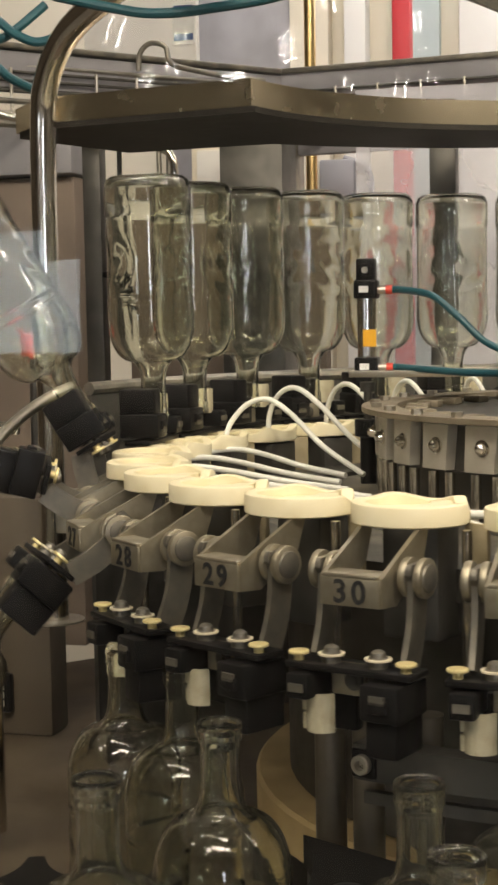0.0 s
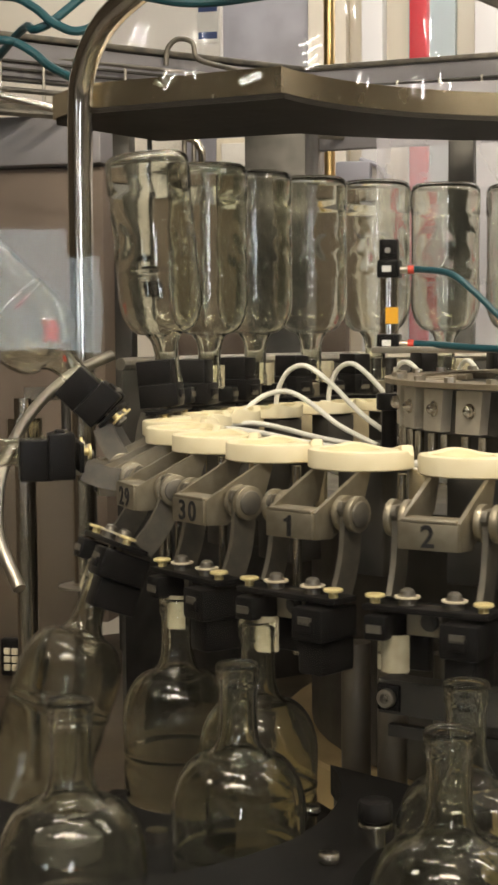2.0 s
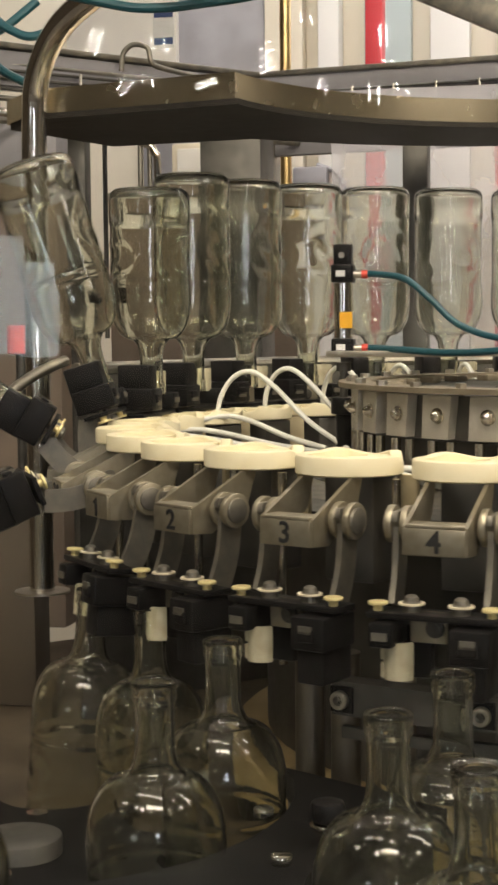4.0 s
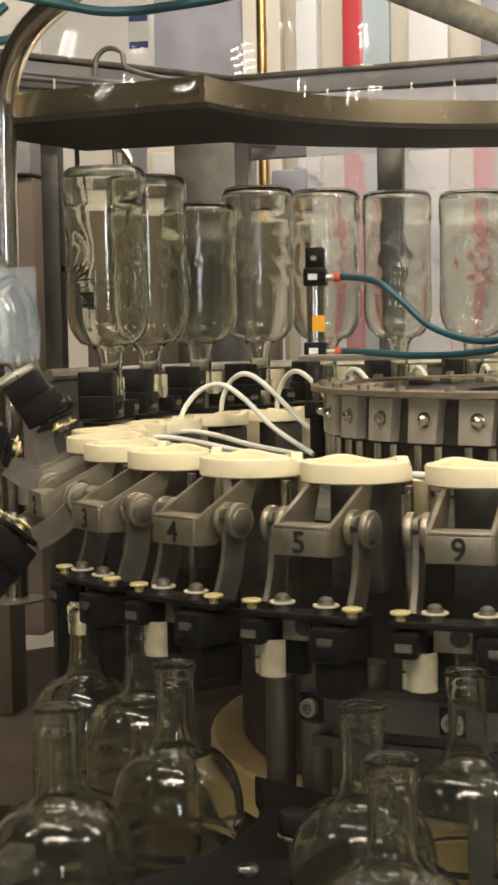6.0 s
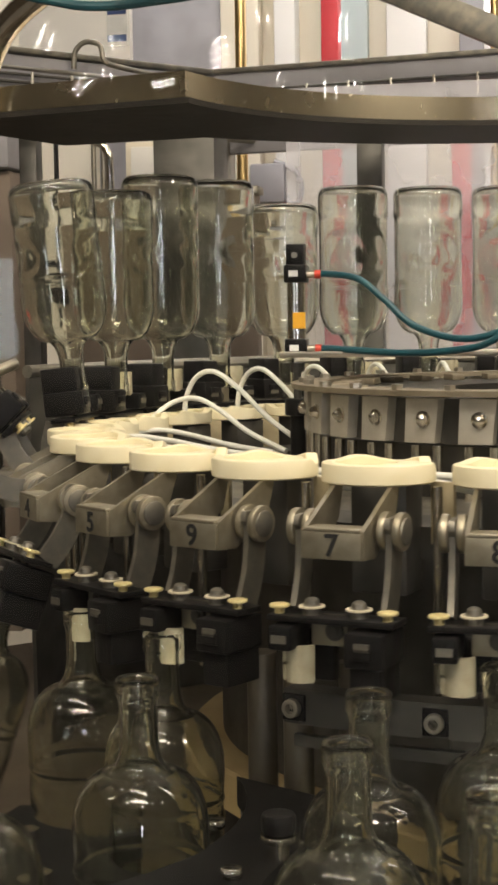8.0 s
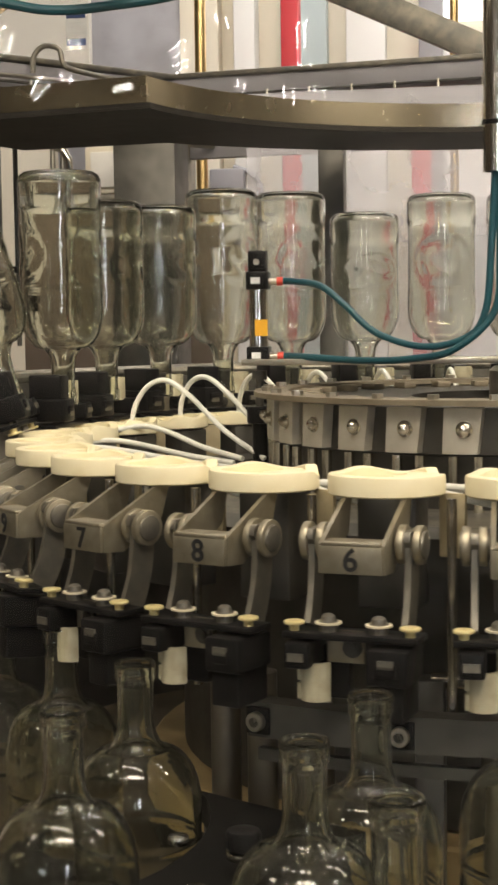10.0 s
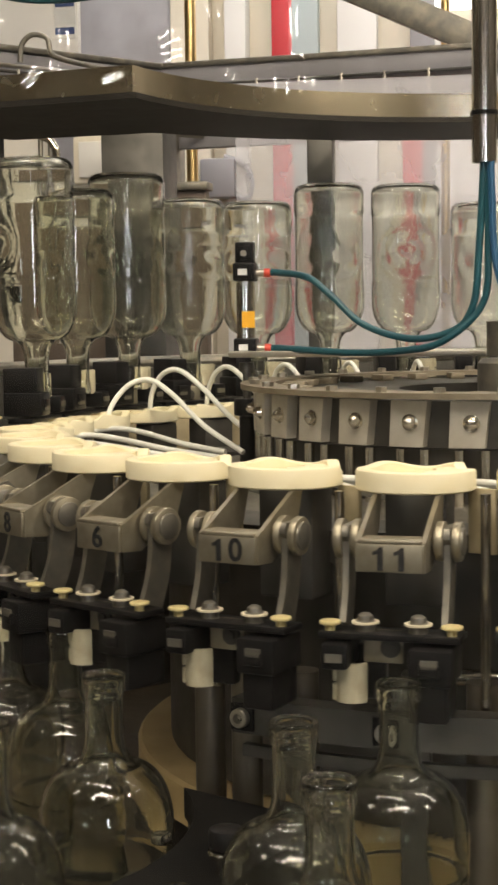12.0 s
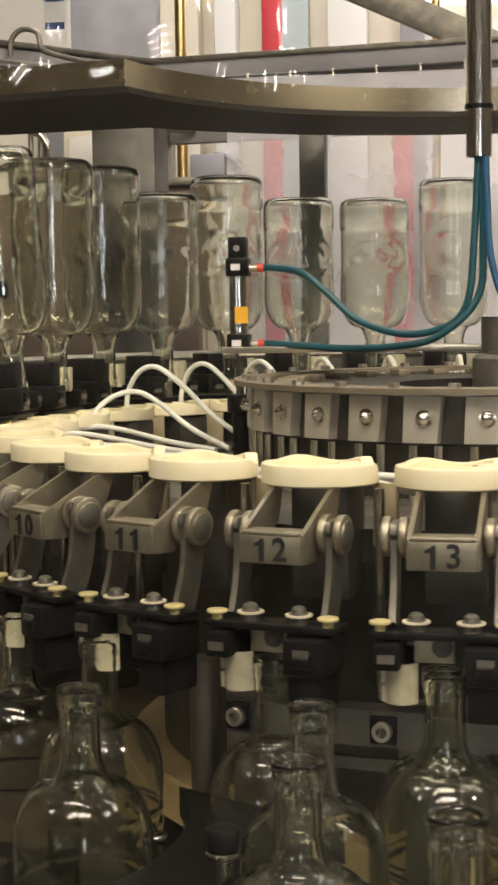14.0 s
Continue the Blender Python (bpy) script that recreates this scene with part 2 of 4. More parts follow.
def lathe(bm, prof, seg=48, closed=False):
    rings = []
    for r, z in prof:
        if r < 1e-6:
            rings.append([bm.verts.new((0, 0, z))])
        else:
            rings.append([bm.verts.new((r * math.cos(2 * math.pi * i / seg), r * math.sin(2 * math.pi * i / seg), z)) for i in range(seg)])
    pairs = list(zip(rings, rings[1:])) + ([(rings[-1], rings[0])] if closed else [])
    for p, q in pairs:
        for i in range(seg if len(p) + len(q) > 2 else 0):
            j = (i + 1) % seg
            if len(p) == 1:
                bm.faces.new((p[0], q[j], q[i]))
            elif len(q) == 1:
                bm.faces.new((p[i], p[j], q[0]))
            else:
                bm.faces.new((p[i], p[j], q[j], q[i]))
    bmesh.ops.recalc_face_normals(bm, faces=bm.faces)


def prism(bm, pts, z0, z1, m=None):
    """A flat outline in x, y, made z0 to z1 thick."""
    lo = [bm.verts.new((x, y, z0)) for x, y in pts]
    hi = [bm.verts.new((x, y, z1)) for x, y in pts]
    bm.faces.new(lo[::-1])
    bm.faces.new(hi)
    for i in range(len(pts)):
        j = (i + 1) % len(pts)
        bm.faces.new((lo[i], lo[j], hi[j], hi[i]))
    if m is not None:
        bmesh.ops.transform(bm, matrix=m, verts=lo + hi)
    bmesh.ops.recalc_face_normals(bm, faces=bm.faces)


def smooth_path(pts, n=10):
    out = []
    P = [Vector(p) for p in pts]
    P = [P[0] * 2 - P[1]] + P + [P[-1] * 2 - P[-2]]
    for i in range(1, len(P) - 2):
        for k in range(n):
            t = k / n
            a, b, c, d = P[i - 1 : i + 3]
            out.append(0.5 * ((2 * b) + (c - a) * t + (2 * a - 5 * b + 4 * c - d) * t * t + (3 * b - a - 3 * c + d) * t**3))
    return out + [P[-2]]


def tube(bm, pts, r, seg=10, n=10, smooth=True):
    path = smooth_path(pts, n) if smooth else [Vector(p) for p in pts]
    rings, up = [], None
    for i, p in enumerate(path):
        d = (path[min(i + 1, len(path) - 1)] - path[max(i - 1, 0)]).normalized()
        up = d.orthogonal().normalized() if up is None else (up - d * up.dot(d)).normalized()
        s = d.cross(up)
        rings.append([bm.verts.new(p + r * (math.cos(2 * math.pi * k / seg) * up + math.sin(2 * math.pi * k / seg) * s)) for k in range(seg)])
    for p, q in zip(rings, rings[1:]):
        for k in range(seg):
            bm.faces.new((p[k], p[(k + 1) % seg], q[(k + 1) % seg], q[k]))
    bm.faces.new(rings[0][::-1])
    bm.faces.new(rings[-1])
    bmesh.ops.recalc_face_normals(bm, faces=bm.faces)


def finish(name, bm, mat, smooth=True):
    me = bpy.data.meshes.new(name)
    bm.to_mesh(me)
    bm.free()
    me.materials.append(mat)
    if smooth:
        me.shade_smooth()
        me.set_sharp_from_angle(angle=radians(35))
    return me


def part(name, bm, mat, parent, label="", m=None, smooth=True):
    """One mesh object under a thing or a part; bm may be a finished mesh that is shared."""
    me = bm if isinstance(bm, bpy.types.Mesh) else finish(name, bm, mat, smooth)
    ob = new(name, me)
    ob.parent = parent
    if m is not None:
        ob.matrix_local = m
    return tagged(ob, label)


def thing(name, bm, mat, label, category, group="", kind="", m=None, smooth=True):
    ob = new(name, None if bm is None else (bm if isinstance(bm, bpy.types.Mesh) else finish(name, bm, mat, smooth)))
    if m is not None:
        ob.matrix_world = m
    return tagged(ob, label, category, group, kind)


def about(a, r=0.0, z=0.0):
    """The frame at the angle a (degrees) and radius r: x outward, y along the circle."""
    return pose(0, 0, 0, 0, 0, a) @ pose(r, 0, z)


def B(*boxes_, bevel=0.0):
    bm = bmesh.new()
    for c, s in boxes_:
        box(bm, c, s, bevel=bevel)
    return bm


# ---- how the machine turns ----
PITCH = 12.0
PIVOT_R, PIVOT_Z = 0.474, 1.150
LIP_OUT, LIP_DOWN = 0.028, 0.066
STAR_R = 0.1339
IN_ANGLE, OUT_ANGLE = -125.4, -87.7
STAR_D = PIVOT_R + LIP_OUT + STAR_R
LIP_Z = PIVOT_Z - LIP_DOWN


def turned(t):
    """The angle of head 30 on the circle at t seconds, in degrees."""
    return float(np.interp(t, TURN_T, TURN_A))


def ease(u):
    u = min(1.0, max(0.0, u))
    return u * u * (3 - 2 * u)


def swing(a):
    """How far a gripper at the angle a has swung up, in degrees: 0 hangs down, 180 holds its bottle upside down."""
    a = a % 360 - 360
    if a > -38:
        a -= 360
    if a < -300:
        a = -540 - a + 2 * 12
    turn = [float(np.interp(-a + d, (133, 138, 141.5, 146, 151.6, 157, 161, 166, 170, 174.6, 178.6), (0, 2, 15, 46, 83, 104, 118, 137, 149, 168, 180))) for d in (-4, -2, 0, 2, 4)]
    return sum(turn) / 5


def held(a):
    """The pose of a bottle's lip in a gripper at the angle a."""
    return about(a, PIVOT_R, PIVOT_Z) @ pose(0, 0, 0, 0, -swing(a), 0) @ pose(LIP_OUT, 0, -LIP_DOWN)


def star_centre(a):
    return STAR_D * math.cos(radians(a)), STAR_D * math.sin(radians(a))


def bottle_pose(k, t, outgoing):
    a = turned(t) + PITCH * k
    speed = 45.0 / PITCH
    if outgoing:
        if a >= OUT_ANGLE:
            return held(a)
        cx, cy = star_centre(OUT_ANGLE)
        phi = OUT_ANGLE + 180 + (OUT_ANGLE - a) * speed
        if phi <= 270:
            return pose(cx + STAR_R * math.cos(radians(phi)), cy + STAR_R * math.sin(radians(phi)), LIP_Z)
        return pose(cx + radians(phi - 270) * STAR_R, cy - STAR_R, LIP_Z)
    # the bottle runs a little ahead of its gripper where the star wheel hands it over
    a += float(np.interp(a, (-138, -133, -128, -121.5, -118, -115.6, -112.7, -108), (0, -1.0, -3.0, -4.7, -2.4, -1.4, 0, 0.7)))
    if a <= IN_ANGLE:
        return held(a)
    cx, cy = star_centre(IN_ANGLE)
    phi = IN_ANGLE + 180 - (a - IN_ANGLE) * speed
    r = STAR_R + 0.00068 * max(0.0, -10 - phi)
    if phi >= -90:
        return pose(cx + r * math.cos(radians(phi)), cy + r * math.sin(radians(phi)), LIP_Z)
    return pose(cx + radians(phi + 90) * STAR_R, cy - STAR_R - 0.0544, LIP_Z)


def steps(step):
    return [i * step for i in range(int(round(14.0 / step)) + 1)]


# ---- hall ----
def hall():
    thing("floor", B(((0, 0, -0.05), (9, 9, 0.1))), FLOOR, "grey concrete hall floor", "floor", kind="structure")
    thing("ceiling", B(((0, 0, 4.05), (9, 9, 0.1))), CEILING, "grey hall ceiling", "ceiling", kind="structure")
    w = thing("wall_north", B(((0, 2.66, 2), (9, 0.12, 4))), WALL, "cream painted hall wall with panel strips", "wall", kind="structure")
    # the wall behind the camera has two windows; the front guard mirrors the wide one
    wins = ((-2.1, -1.4, 1.205, 1.535), (0.95, 1.22, 1.10, 1.95))
    bm, left = bmesh.new(), -4.5
    for x0, x1, z0, z1 in wins:
        box(bm, ((left + x0) / 2, -4.46, 2), (x0 - left, 0.12, 4))
        box(bm, ((x0 + x1) / 2, -4.46, z0 / 2), (x1 - x0, 0.12, z0))
        box(bm, ((x0 + x1) / 2, -4.46, (z1 + 4) / 2), (x1 - x0, 0.12, 4 - z1))
        left = x1
    box(bm, ((left + 4.5) / 2, -4.46, 2), (4.5 - left, 0.12, 4))
    thing("wall_south", bm, SHADE_WALL, "dim grey hall wall with two windows", "wall", kind="structure")
    for n, (x0, x1, z0, z1) in enumerate(wins):
        xm, zm, h = (x0 + x1) / 2, (z0 + z1) / 2, z1 - z0
        win = thing("window_%d" % (n + 2), B(((xm, -4.53, zm), (x1 - x0, 0.01, h))), SKY_GLOW if n == 0 else TALL_GLOW, "factory window with daylight outside", "window", kind="structure")
        parts = [((x0 + 0.01, -4.44, zm), (0.02, 0.06, h)), ((x1 - 0.005, -4.44, zm), (0.01, 0.06, h))]
        if n == 0:
            parts += [((xm, -4.44, zm), (0.02, 0.06, h)), ((x1 - 0.055, -4.44, z1 - 0.04), (0.11, 0.06, 0.08))]
        part("window_frame", B(*parts), CAST, win, "grey steel window frame")
    thing("wall_east", B(((4.46, -0.9, 2), (0.12, 7, 4))), SHADE_WALL, "dim grey hall wall", "wall", kind="structure")
    # out of view; dark colour chosen to darken what the canopy edge mirrors
    thing("wall_west", B(((-4.46, -0.9, 2), (0.12, 7, 4))), BROWN_DARK, "unseen hall wall, dark brown to darken the steel's reflections", "wall", kind="structure")
    return w


NORTH = hall()


def hall_fixtures():
    for x, y in ((-1.3, -2.4), (0.1, -3.0), (1.4, -2.2), (-0.7, -1.0), (0.9, -0.9), (-2.2, -0.3), (2.0, -0.4), (-0.2, -1.9), (0.7, -2.9), (-0.7, -3.1), (-1.6, -1.4), (1.9, -1.5), (0.35, -1.3)):
        bm = bmesh.new()
        lathe(bm, [(0.0, 0.20), (0.04, 0.20), (0.05, 0.12), (0.14, 0.0), (0.13, 0.0), (0.045, 0.11), (0.0, 0.11)], 28)
        ob = thing("hall_pendant", bm, CAST, "grey metal pendant lamp under the hall ceiling", "pendant lamp", "hall pendants", m=pose(x, y, 3.2))
        bm = bmesh.new()
        bmesh.ops.create_uvsphere(bm, u_segments=16, v_segments=10, radius=0.048)
        bmesh.ops.translate(bm, vec=(0, 0, 0.05), verts=bm.verts)
        part("bulb", bm, BULB_GLOW, ob, "bright bulb")
        bm = bmesh.new()
        rod(bm, (0, 0, 0.20), (0, 0, 0.80), 0.006, 8)
        part("stem", bm, CAST, ob)


hall_fixtures()


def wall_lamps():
    """Twin-tube lamps added unseen on the wall behind the camera, mirrored in the front guard."""
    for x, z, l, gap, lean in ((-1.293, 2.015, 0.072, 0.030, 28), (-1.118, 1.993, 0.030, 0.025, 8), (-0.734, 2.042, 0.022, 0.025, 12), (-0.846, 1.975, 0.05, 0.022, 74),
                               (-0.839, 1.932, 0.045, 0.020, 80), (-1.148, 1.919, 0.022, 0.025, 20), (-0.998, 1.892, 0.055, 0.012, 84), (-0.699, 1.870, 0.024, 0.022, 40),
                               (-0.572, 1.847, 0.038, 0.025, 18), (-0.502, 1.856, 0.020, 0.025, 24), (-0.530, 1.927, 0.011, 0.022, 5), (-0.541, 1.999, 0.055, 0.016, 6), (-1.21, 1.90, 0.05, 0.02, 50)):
        ob = thing("wall_lamp", B(((0, -0.006, 0), (gap + 0.02, 0.012, l + 0.02)), bevel=0.002), CAST, "unseen wall lamp with twin bright tubes bent like their glints", "wall lamp", "wall lamps", m=pose(x, -4.386, z) @ pose(0, 0, 0, 0, lean, 0))
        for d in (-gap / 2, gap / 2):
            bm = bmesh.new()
            # the bend imitates a mirror image rippled by the guard sheet
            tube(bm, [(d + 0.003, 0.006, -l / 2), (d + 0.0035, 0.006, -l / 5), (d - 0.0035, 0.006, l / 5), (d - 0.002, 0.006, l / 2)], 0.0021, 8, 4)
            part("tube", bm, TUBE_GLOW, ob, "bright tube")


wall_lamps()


def front_guard():
    ob = thing("front_guard", None, None, "clear guard door between machine and walkway", "guard door")
    pane = part("pane", B(((-0.2, -1.0, 1.47), (2.2, 0.004, 1.26))), FRONT_PANE, ob, "clear sheet")
    pane.visible_shadow = False
    for x in (-1.33, 0.93):
        part("post", B(((x, -1.0, 1.06), (0.05, 0.05, 2.12)), bevel=0.003), CAST, ob)
    for z in (0.82, 2.115):
        part("rail", B(((-0.2, -1.0, z), (2.2, 0.04, 0.03)), bevel=0.003), CAST, ob)


front_guard()


# ---- the frame round the machine ----
def canopy():
    pts = [(0.375 * math.cos(radians(a)), 0.375 * math.sin(radians(a))) for a in range(20, 168, 4)]
    pts += [(-0.365, 0.083), (-0.60, 0.135), (-0.66, 0.21), (-0.60, 0.40)]
    pts += [(0.56 * math.cos(radians(a)), 0.56 * math.sin(radians(a))) for a in range(138, 16, -4)]
    ob = thing("splash_canopy", None, None, "stainless splash canopy with a curved inner edge", "canopy")
    bm = bmesh.new()
    prism(bm, pts, 1.512, 1.538)
    part("cover", bm, CANOPY, ob)
    # extra sheet whose near-black colour paints the shade beneath the steel cover
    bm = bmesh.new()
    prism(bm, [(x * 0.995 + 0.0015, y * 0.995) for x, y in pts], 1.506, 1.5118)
    part("underside", bm, UNDERSIDE, ob, "dark underside sheet with the shade in its colour")
    for x, y, w in ((-0.246, 0.60, 0.033), (-0.677, 0.50, 0.024), (-0.502, 0.66, 0.085), (0.25, 0.60, 0.033)):
        part("post", B(((x, y, 1.21), (w, w, 0.73)), bevel=0.002), DARK_STEEL, ob, "dark square post")
    return ob


def machine_frame():
    ob = thing("guard_structure", None, None, "grey steel machine guard with beams and cable tray", "machine guard")
    a, b, c = Vector((-0.56, 1.05, 1.655)), Vector((1.1, 0.88, 1.665)), Vector((-1.08, 0.36, 1.65))

    def beam(name, p, q, w, h, mat, lift=0.0):
        d = q - p
        m = Matrix.Translation((p + q) / 2 + Vector((0, 0, lift))) @ pose(0, 0, 0, 0, 0, math.degrees(math.atan2(d.y, d.x)))
        bm = bmesh.new()
        box(bm, (0, 0, 0), (d.length, w, h), bevel=0.002)
        o = part(name, bm, mat, ob)
        o.matrix_local = m @ pose(0, 0, 0, 0, -math.degrees(math.atan2(d.z, math.hypot(d.x, d.y))), 0)

    beam("rear_beam", a, b, 0.06, 0.034, GREYPAINT, 0.015)
    beam("rear_cap", a, b, 0.075, 0.008, CAST, 0.031)
    beam("rear_lower_beam", a, b, 0.02, 0.09, GREYPAINT, -0.052)
    beam("side_beam", a, c, 0.05, 0.05, GREYPAINT)
    beam("side_cap", a, c, 0.065, 0.008, CAST, 0.031)
    beam("side_lower_beam", a, c, 0.02, 0.02, CAST, -0.065)
    for i in range(24):
        p = a.lerp(b, 0.02 + i * 0.04)
        bm = bmesh.new()
        rod(bm, p + Vector((0, -0.05, -0.034)), p + Vector((0, -0.05, 0.0)), 0.0025, 8)
        part("tray_rung", bm, STEEL, ob)
    for dz in (-0.004, -0.015, -0.030):
        bm = bmesh.new()
        tube(bm, [a + Vector((0, -0.05, dz)), b + Vector((0, -0.05, dz))], 0.0022, 6, 1)
        part("tray_wire", bm, DARK_STEEL, ob)
        bm = bmesh.new()
        tube(bm, [a + Vector((0.04, -0.02, dz)), c + Vector((0.04, 0.02, dz))], 0.0025, 6, 1)
        part("tray_wire", bm, DARK_STEEL, ob)
    for dx, dz, r, mat in ((0.05, -0.045, 0.004, CAST), (0.06, -0.062, 0.003, STEEL), (0.07, -0.078, 0.005, CAST), (0.03, 0.006, 0.003, STEEL)):
        bm = bmesh.new()
        tube(bm, [a + Vector((dx, -0.02, dz)), c + Vector((dx, 0.02, dz))], r, 8, 1)
        part("tray_pipe", bm, mat, ob)
    for i in range(12):
        p = a.lerp(c, 0.06 + i * 0.08) + Vector((0.045, 0, 0))
        bm = bmesh.new()
        rod(bm, p + Vector((0, 0, -0.062)), p + Vector((0, 0, 0.0)), 0.0025, 8)
        part("tray_rung", bm, STEEL, ob)
    # the sloping brace on the far side
    beam("brace", Vector((-0.45, 1.43, 1.950)), Vector((0.0, 1.38, 1.735)), 0.03, 0.05, CAST)
    bm = bmesh.new()
    box(bm, (-0.56, 1.05, 0.815), (0.06, 0.06, 1.62), bevel=0.002)
    part("upright", bm, CAST, ob)
    bm = bmesh.new()
    box(bm, (1.06, 0.885, 0.81), (0.06, 0.06, 1.62), bevel=0.002)
    part("upright", bm, CAST, ob)
    bm = bmesh.new()
    box(bm, (-1.08, 0.36, 0.81), (0.06, 0.06, 1.62), bevel=0.002)
    part("upright", bm, CAST, ob)
    return ob


def bent_pipe():
    bm = bmesh.new()
    pts = [(-0.594, 0.12, 1.0), (-0.594, 0.12, 1.2), (-0.594, 0.12, 1.38), (-0.593, 0.12, 1.50), (-0.585, 0.112, 1.548), (-0.558, 0.095, 1.588), (-0.51, 0.06, 1.612), (-0.44, 0.0, 1.625), (-0.2, -0.2, 1.64)]
    tube(bm, pts, 0.0135, 20, 8)
    ob = thing("bent_pipe", bm, POLISHED, "polished stainless pipe bent over the machine", "pipe")
    bm = bmesh.new()
    rod(bm, (-0.594, 0.12, 0.998), (-0.594, 0.12, 1.0), 0.03, 20)
    part("flange", bm, STEEL, ob)


def guide_rail():
    """The twisted rail that turns the grippers over."""
    ob = thing("turning_rail", None, None, "polished twisted guide rail beside the carousel", "guide rail")
    pts = []
    for i in range(2, 11):
        a = -140 - i * 3.2
        s = radians(swing(a))
        r = PIVOT_R + 0.100 * math.sin(s) + 0.028 * math.cos(s) + 0.012
        z = PIVOT_Z - 0.112 * math.cos(s)
        pts.append((r * math.cos(radians(a)), r * math.sin(radians(a)), z))
    bm = bmesh.new()
    tube(bm, pts, 0.0052, 12, 4)
    part("rail", bm, STEEL, ob)
    for x, y, z in (pts[1], pts[6]):
        k = 1.06
        bm = bmesh.new()
        rod(bm, (x * k, y * k, 0.865), (x * k, y * k, z - 0.012), 0.0095, 16)
        rod(bm, (x * k, y * k, z - 0.05), (x * k, y * k, z - 0.03), 0.016, 16)
        box(bm, (0, 0, 0), (0.03, 0.012, 0.012), m=Matrix.Translation((x * 1.03, y * 1.03, z - 0.008)) @ pose(0, 0, 0, 0, 0, math.degrees(math.atan2(y, x))))
        part("post", bm, POLISHED, ob)


def background():
    # strips and doors of the hall's far wall
    def strip(name, x, w, z0, z1, mat, label, y=2.58, d=0.04):
        part(name, B(((x, y, (z0 + z1) / 2), (w, d, z1 - z0)), bevel=0.003), mat, NORTH, label)
    strip("panel", -1.05, 0.34, 0.9, 2.7, GREYPAINT, "grey cabinet panel")
    strip("pilaster", -0.83, 0.10, 0.5, 2.9, WALL, "cream pilaster", 2.57, 0.06)
    strip("pilaster", -0.71, 0.055, 0.5, 2.9, WALL_W, "pale pilaster", 2.565, 0.07)
    strip("panel", -0.56, 0.12, 0.9, 2.9, BLUEGREY, "grey-blue panel", 2.575)
    strip("panel", -0.40, 0.10, 0.4, 2.9, WALL_W, "white panel", 2.57, 0.05)
    strip("panel", -0.05, 0.42, 0.3, 2.0, WALL_W, "white panel", 2.575, 0.05)
    strip("window_light", 0.1, 0.7, 2.05, 2.9, DAY_GLOW, "bright daylight window", 2.585)
    strip("pilaster", -0.235, 0.06, 0.3, 2.9, GREYPAINT, "grey pilaster", 2.56, 0.07)
    box_ = part("junction_box", B(((-0.755, 2.53, 1.64), (0.09, 0.06, 0.10)), bevel=0.006), GREYPAINT, NORTH, "grey wall junction box")
    bm = bmesh.new()
    tube(bm, [(-0.71, 2.52, 1.60), (-0.69, 2.52, 1.585), (-0.672, 2.52, 1.60), (-0.67, 2.52, 1.64), (-0.69, 2.52, 1.675), (-0.74, 2.52, 1.695)], 0.007, 10, 6)
    part("conduit", bm, GREYPAINT, box_)
    strip("panel", 0.55, 0.5, 0.3, 1.98, WALL_W, "white panel", 2.578, 0.05)


def upright_tube(x, y, r, mat, name, label, z1=3.0):
    bm = bmesh.new()
    rod(bm, (x, y, 0), (x, y, z1), r, 20)
    rod(bm, (x, y, 0), (x, y, 0.01), r * 2.2, 20)
    return thing(name, bm, mat, label, name.replace("_", " "))


def thin_handle():
    bm = bmesh.new()
    tube(bm, [(-0.84, 0.44, 1.582), (-0.73, 0.455, 1.553), (-0.625, 0.46, 1.528), (-0.578, 0.46, 1.517), (-0.562, 0.46, 1.505), (-0.558, 0.46, 1.47), (-0.558, 0.46, 1.26)], 0.005, 12, 8)
    thing("bent_rod", bm, POLISHED, "thin polished bent rod under the canopy", "rod")


def sensor_bracket():
    ob = thing("sensor_bracket", None, None, "black clamp bracket hanging under the canopy", "bracket")
    bm = bmesh.new()
    rod(bm, (-0.605, 0.39, 1.27), (-0.605, 0.39, 1.508), 0.003, 14)
    part("stem", bm, DARK_STEEL, ob)
    for z, l in ((1.342, 0.018), (1.316, 0.024)):
        bm = bmesh.new()
        rod(bm, (-0.605 - l * 0.3, 0.378, z), (-0.605 + l * 0.8, 0.37, z - 0.004), 0.007, 18, bevel=0.002)
        box(bm, (-0.607, 0.388, z), (0.018, 0.022, 0.014), bevel=0.002)
        part("clamp", bm, BLACK, ob, "black clamp")
    part("flag", B(((-0.612, 0.375, 1.362), (0.022, 0.012, 0.008)), bevel=0.001), BLACK, ob)


thin_handle()
sensor_bracket()
canopy()
machine_frame()
bent_pipe()
guide_rail()
background()
upright_tube(-0.675, 1.82, 0.012, GOLD, "brass_tube", "brass-coloured upright tube before the wall")
upright_tube(-0.148, 1.9, 0.009, GOLD, "brass_tube", "brass-coloured upright tube before the wall")


def red_column(x, w, h):
    bm = bmesh.new()
    box(bm, (0, 0, h / 2), (w, 0.05, h), bevel=0.004)
    box(bm, (0, 0.04, h / 2), (w * 0.35, 0.03, h), bevel=0.003)
    thing("red_column", bm, RED, "red painted steel column by the wall", "column", "red columns", m=pose(x, 2.12, 0))


red_column(-0.527, 0.040, 3.0)
red_column(-0.232, 0.042, 1.80)


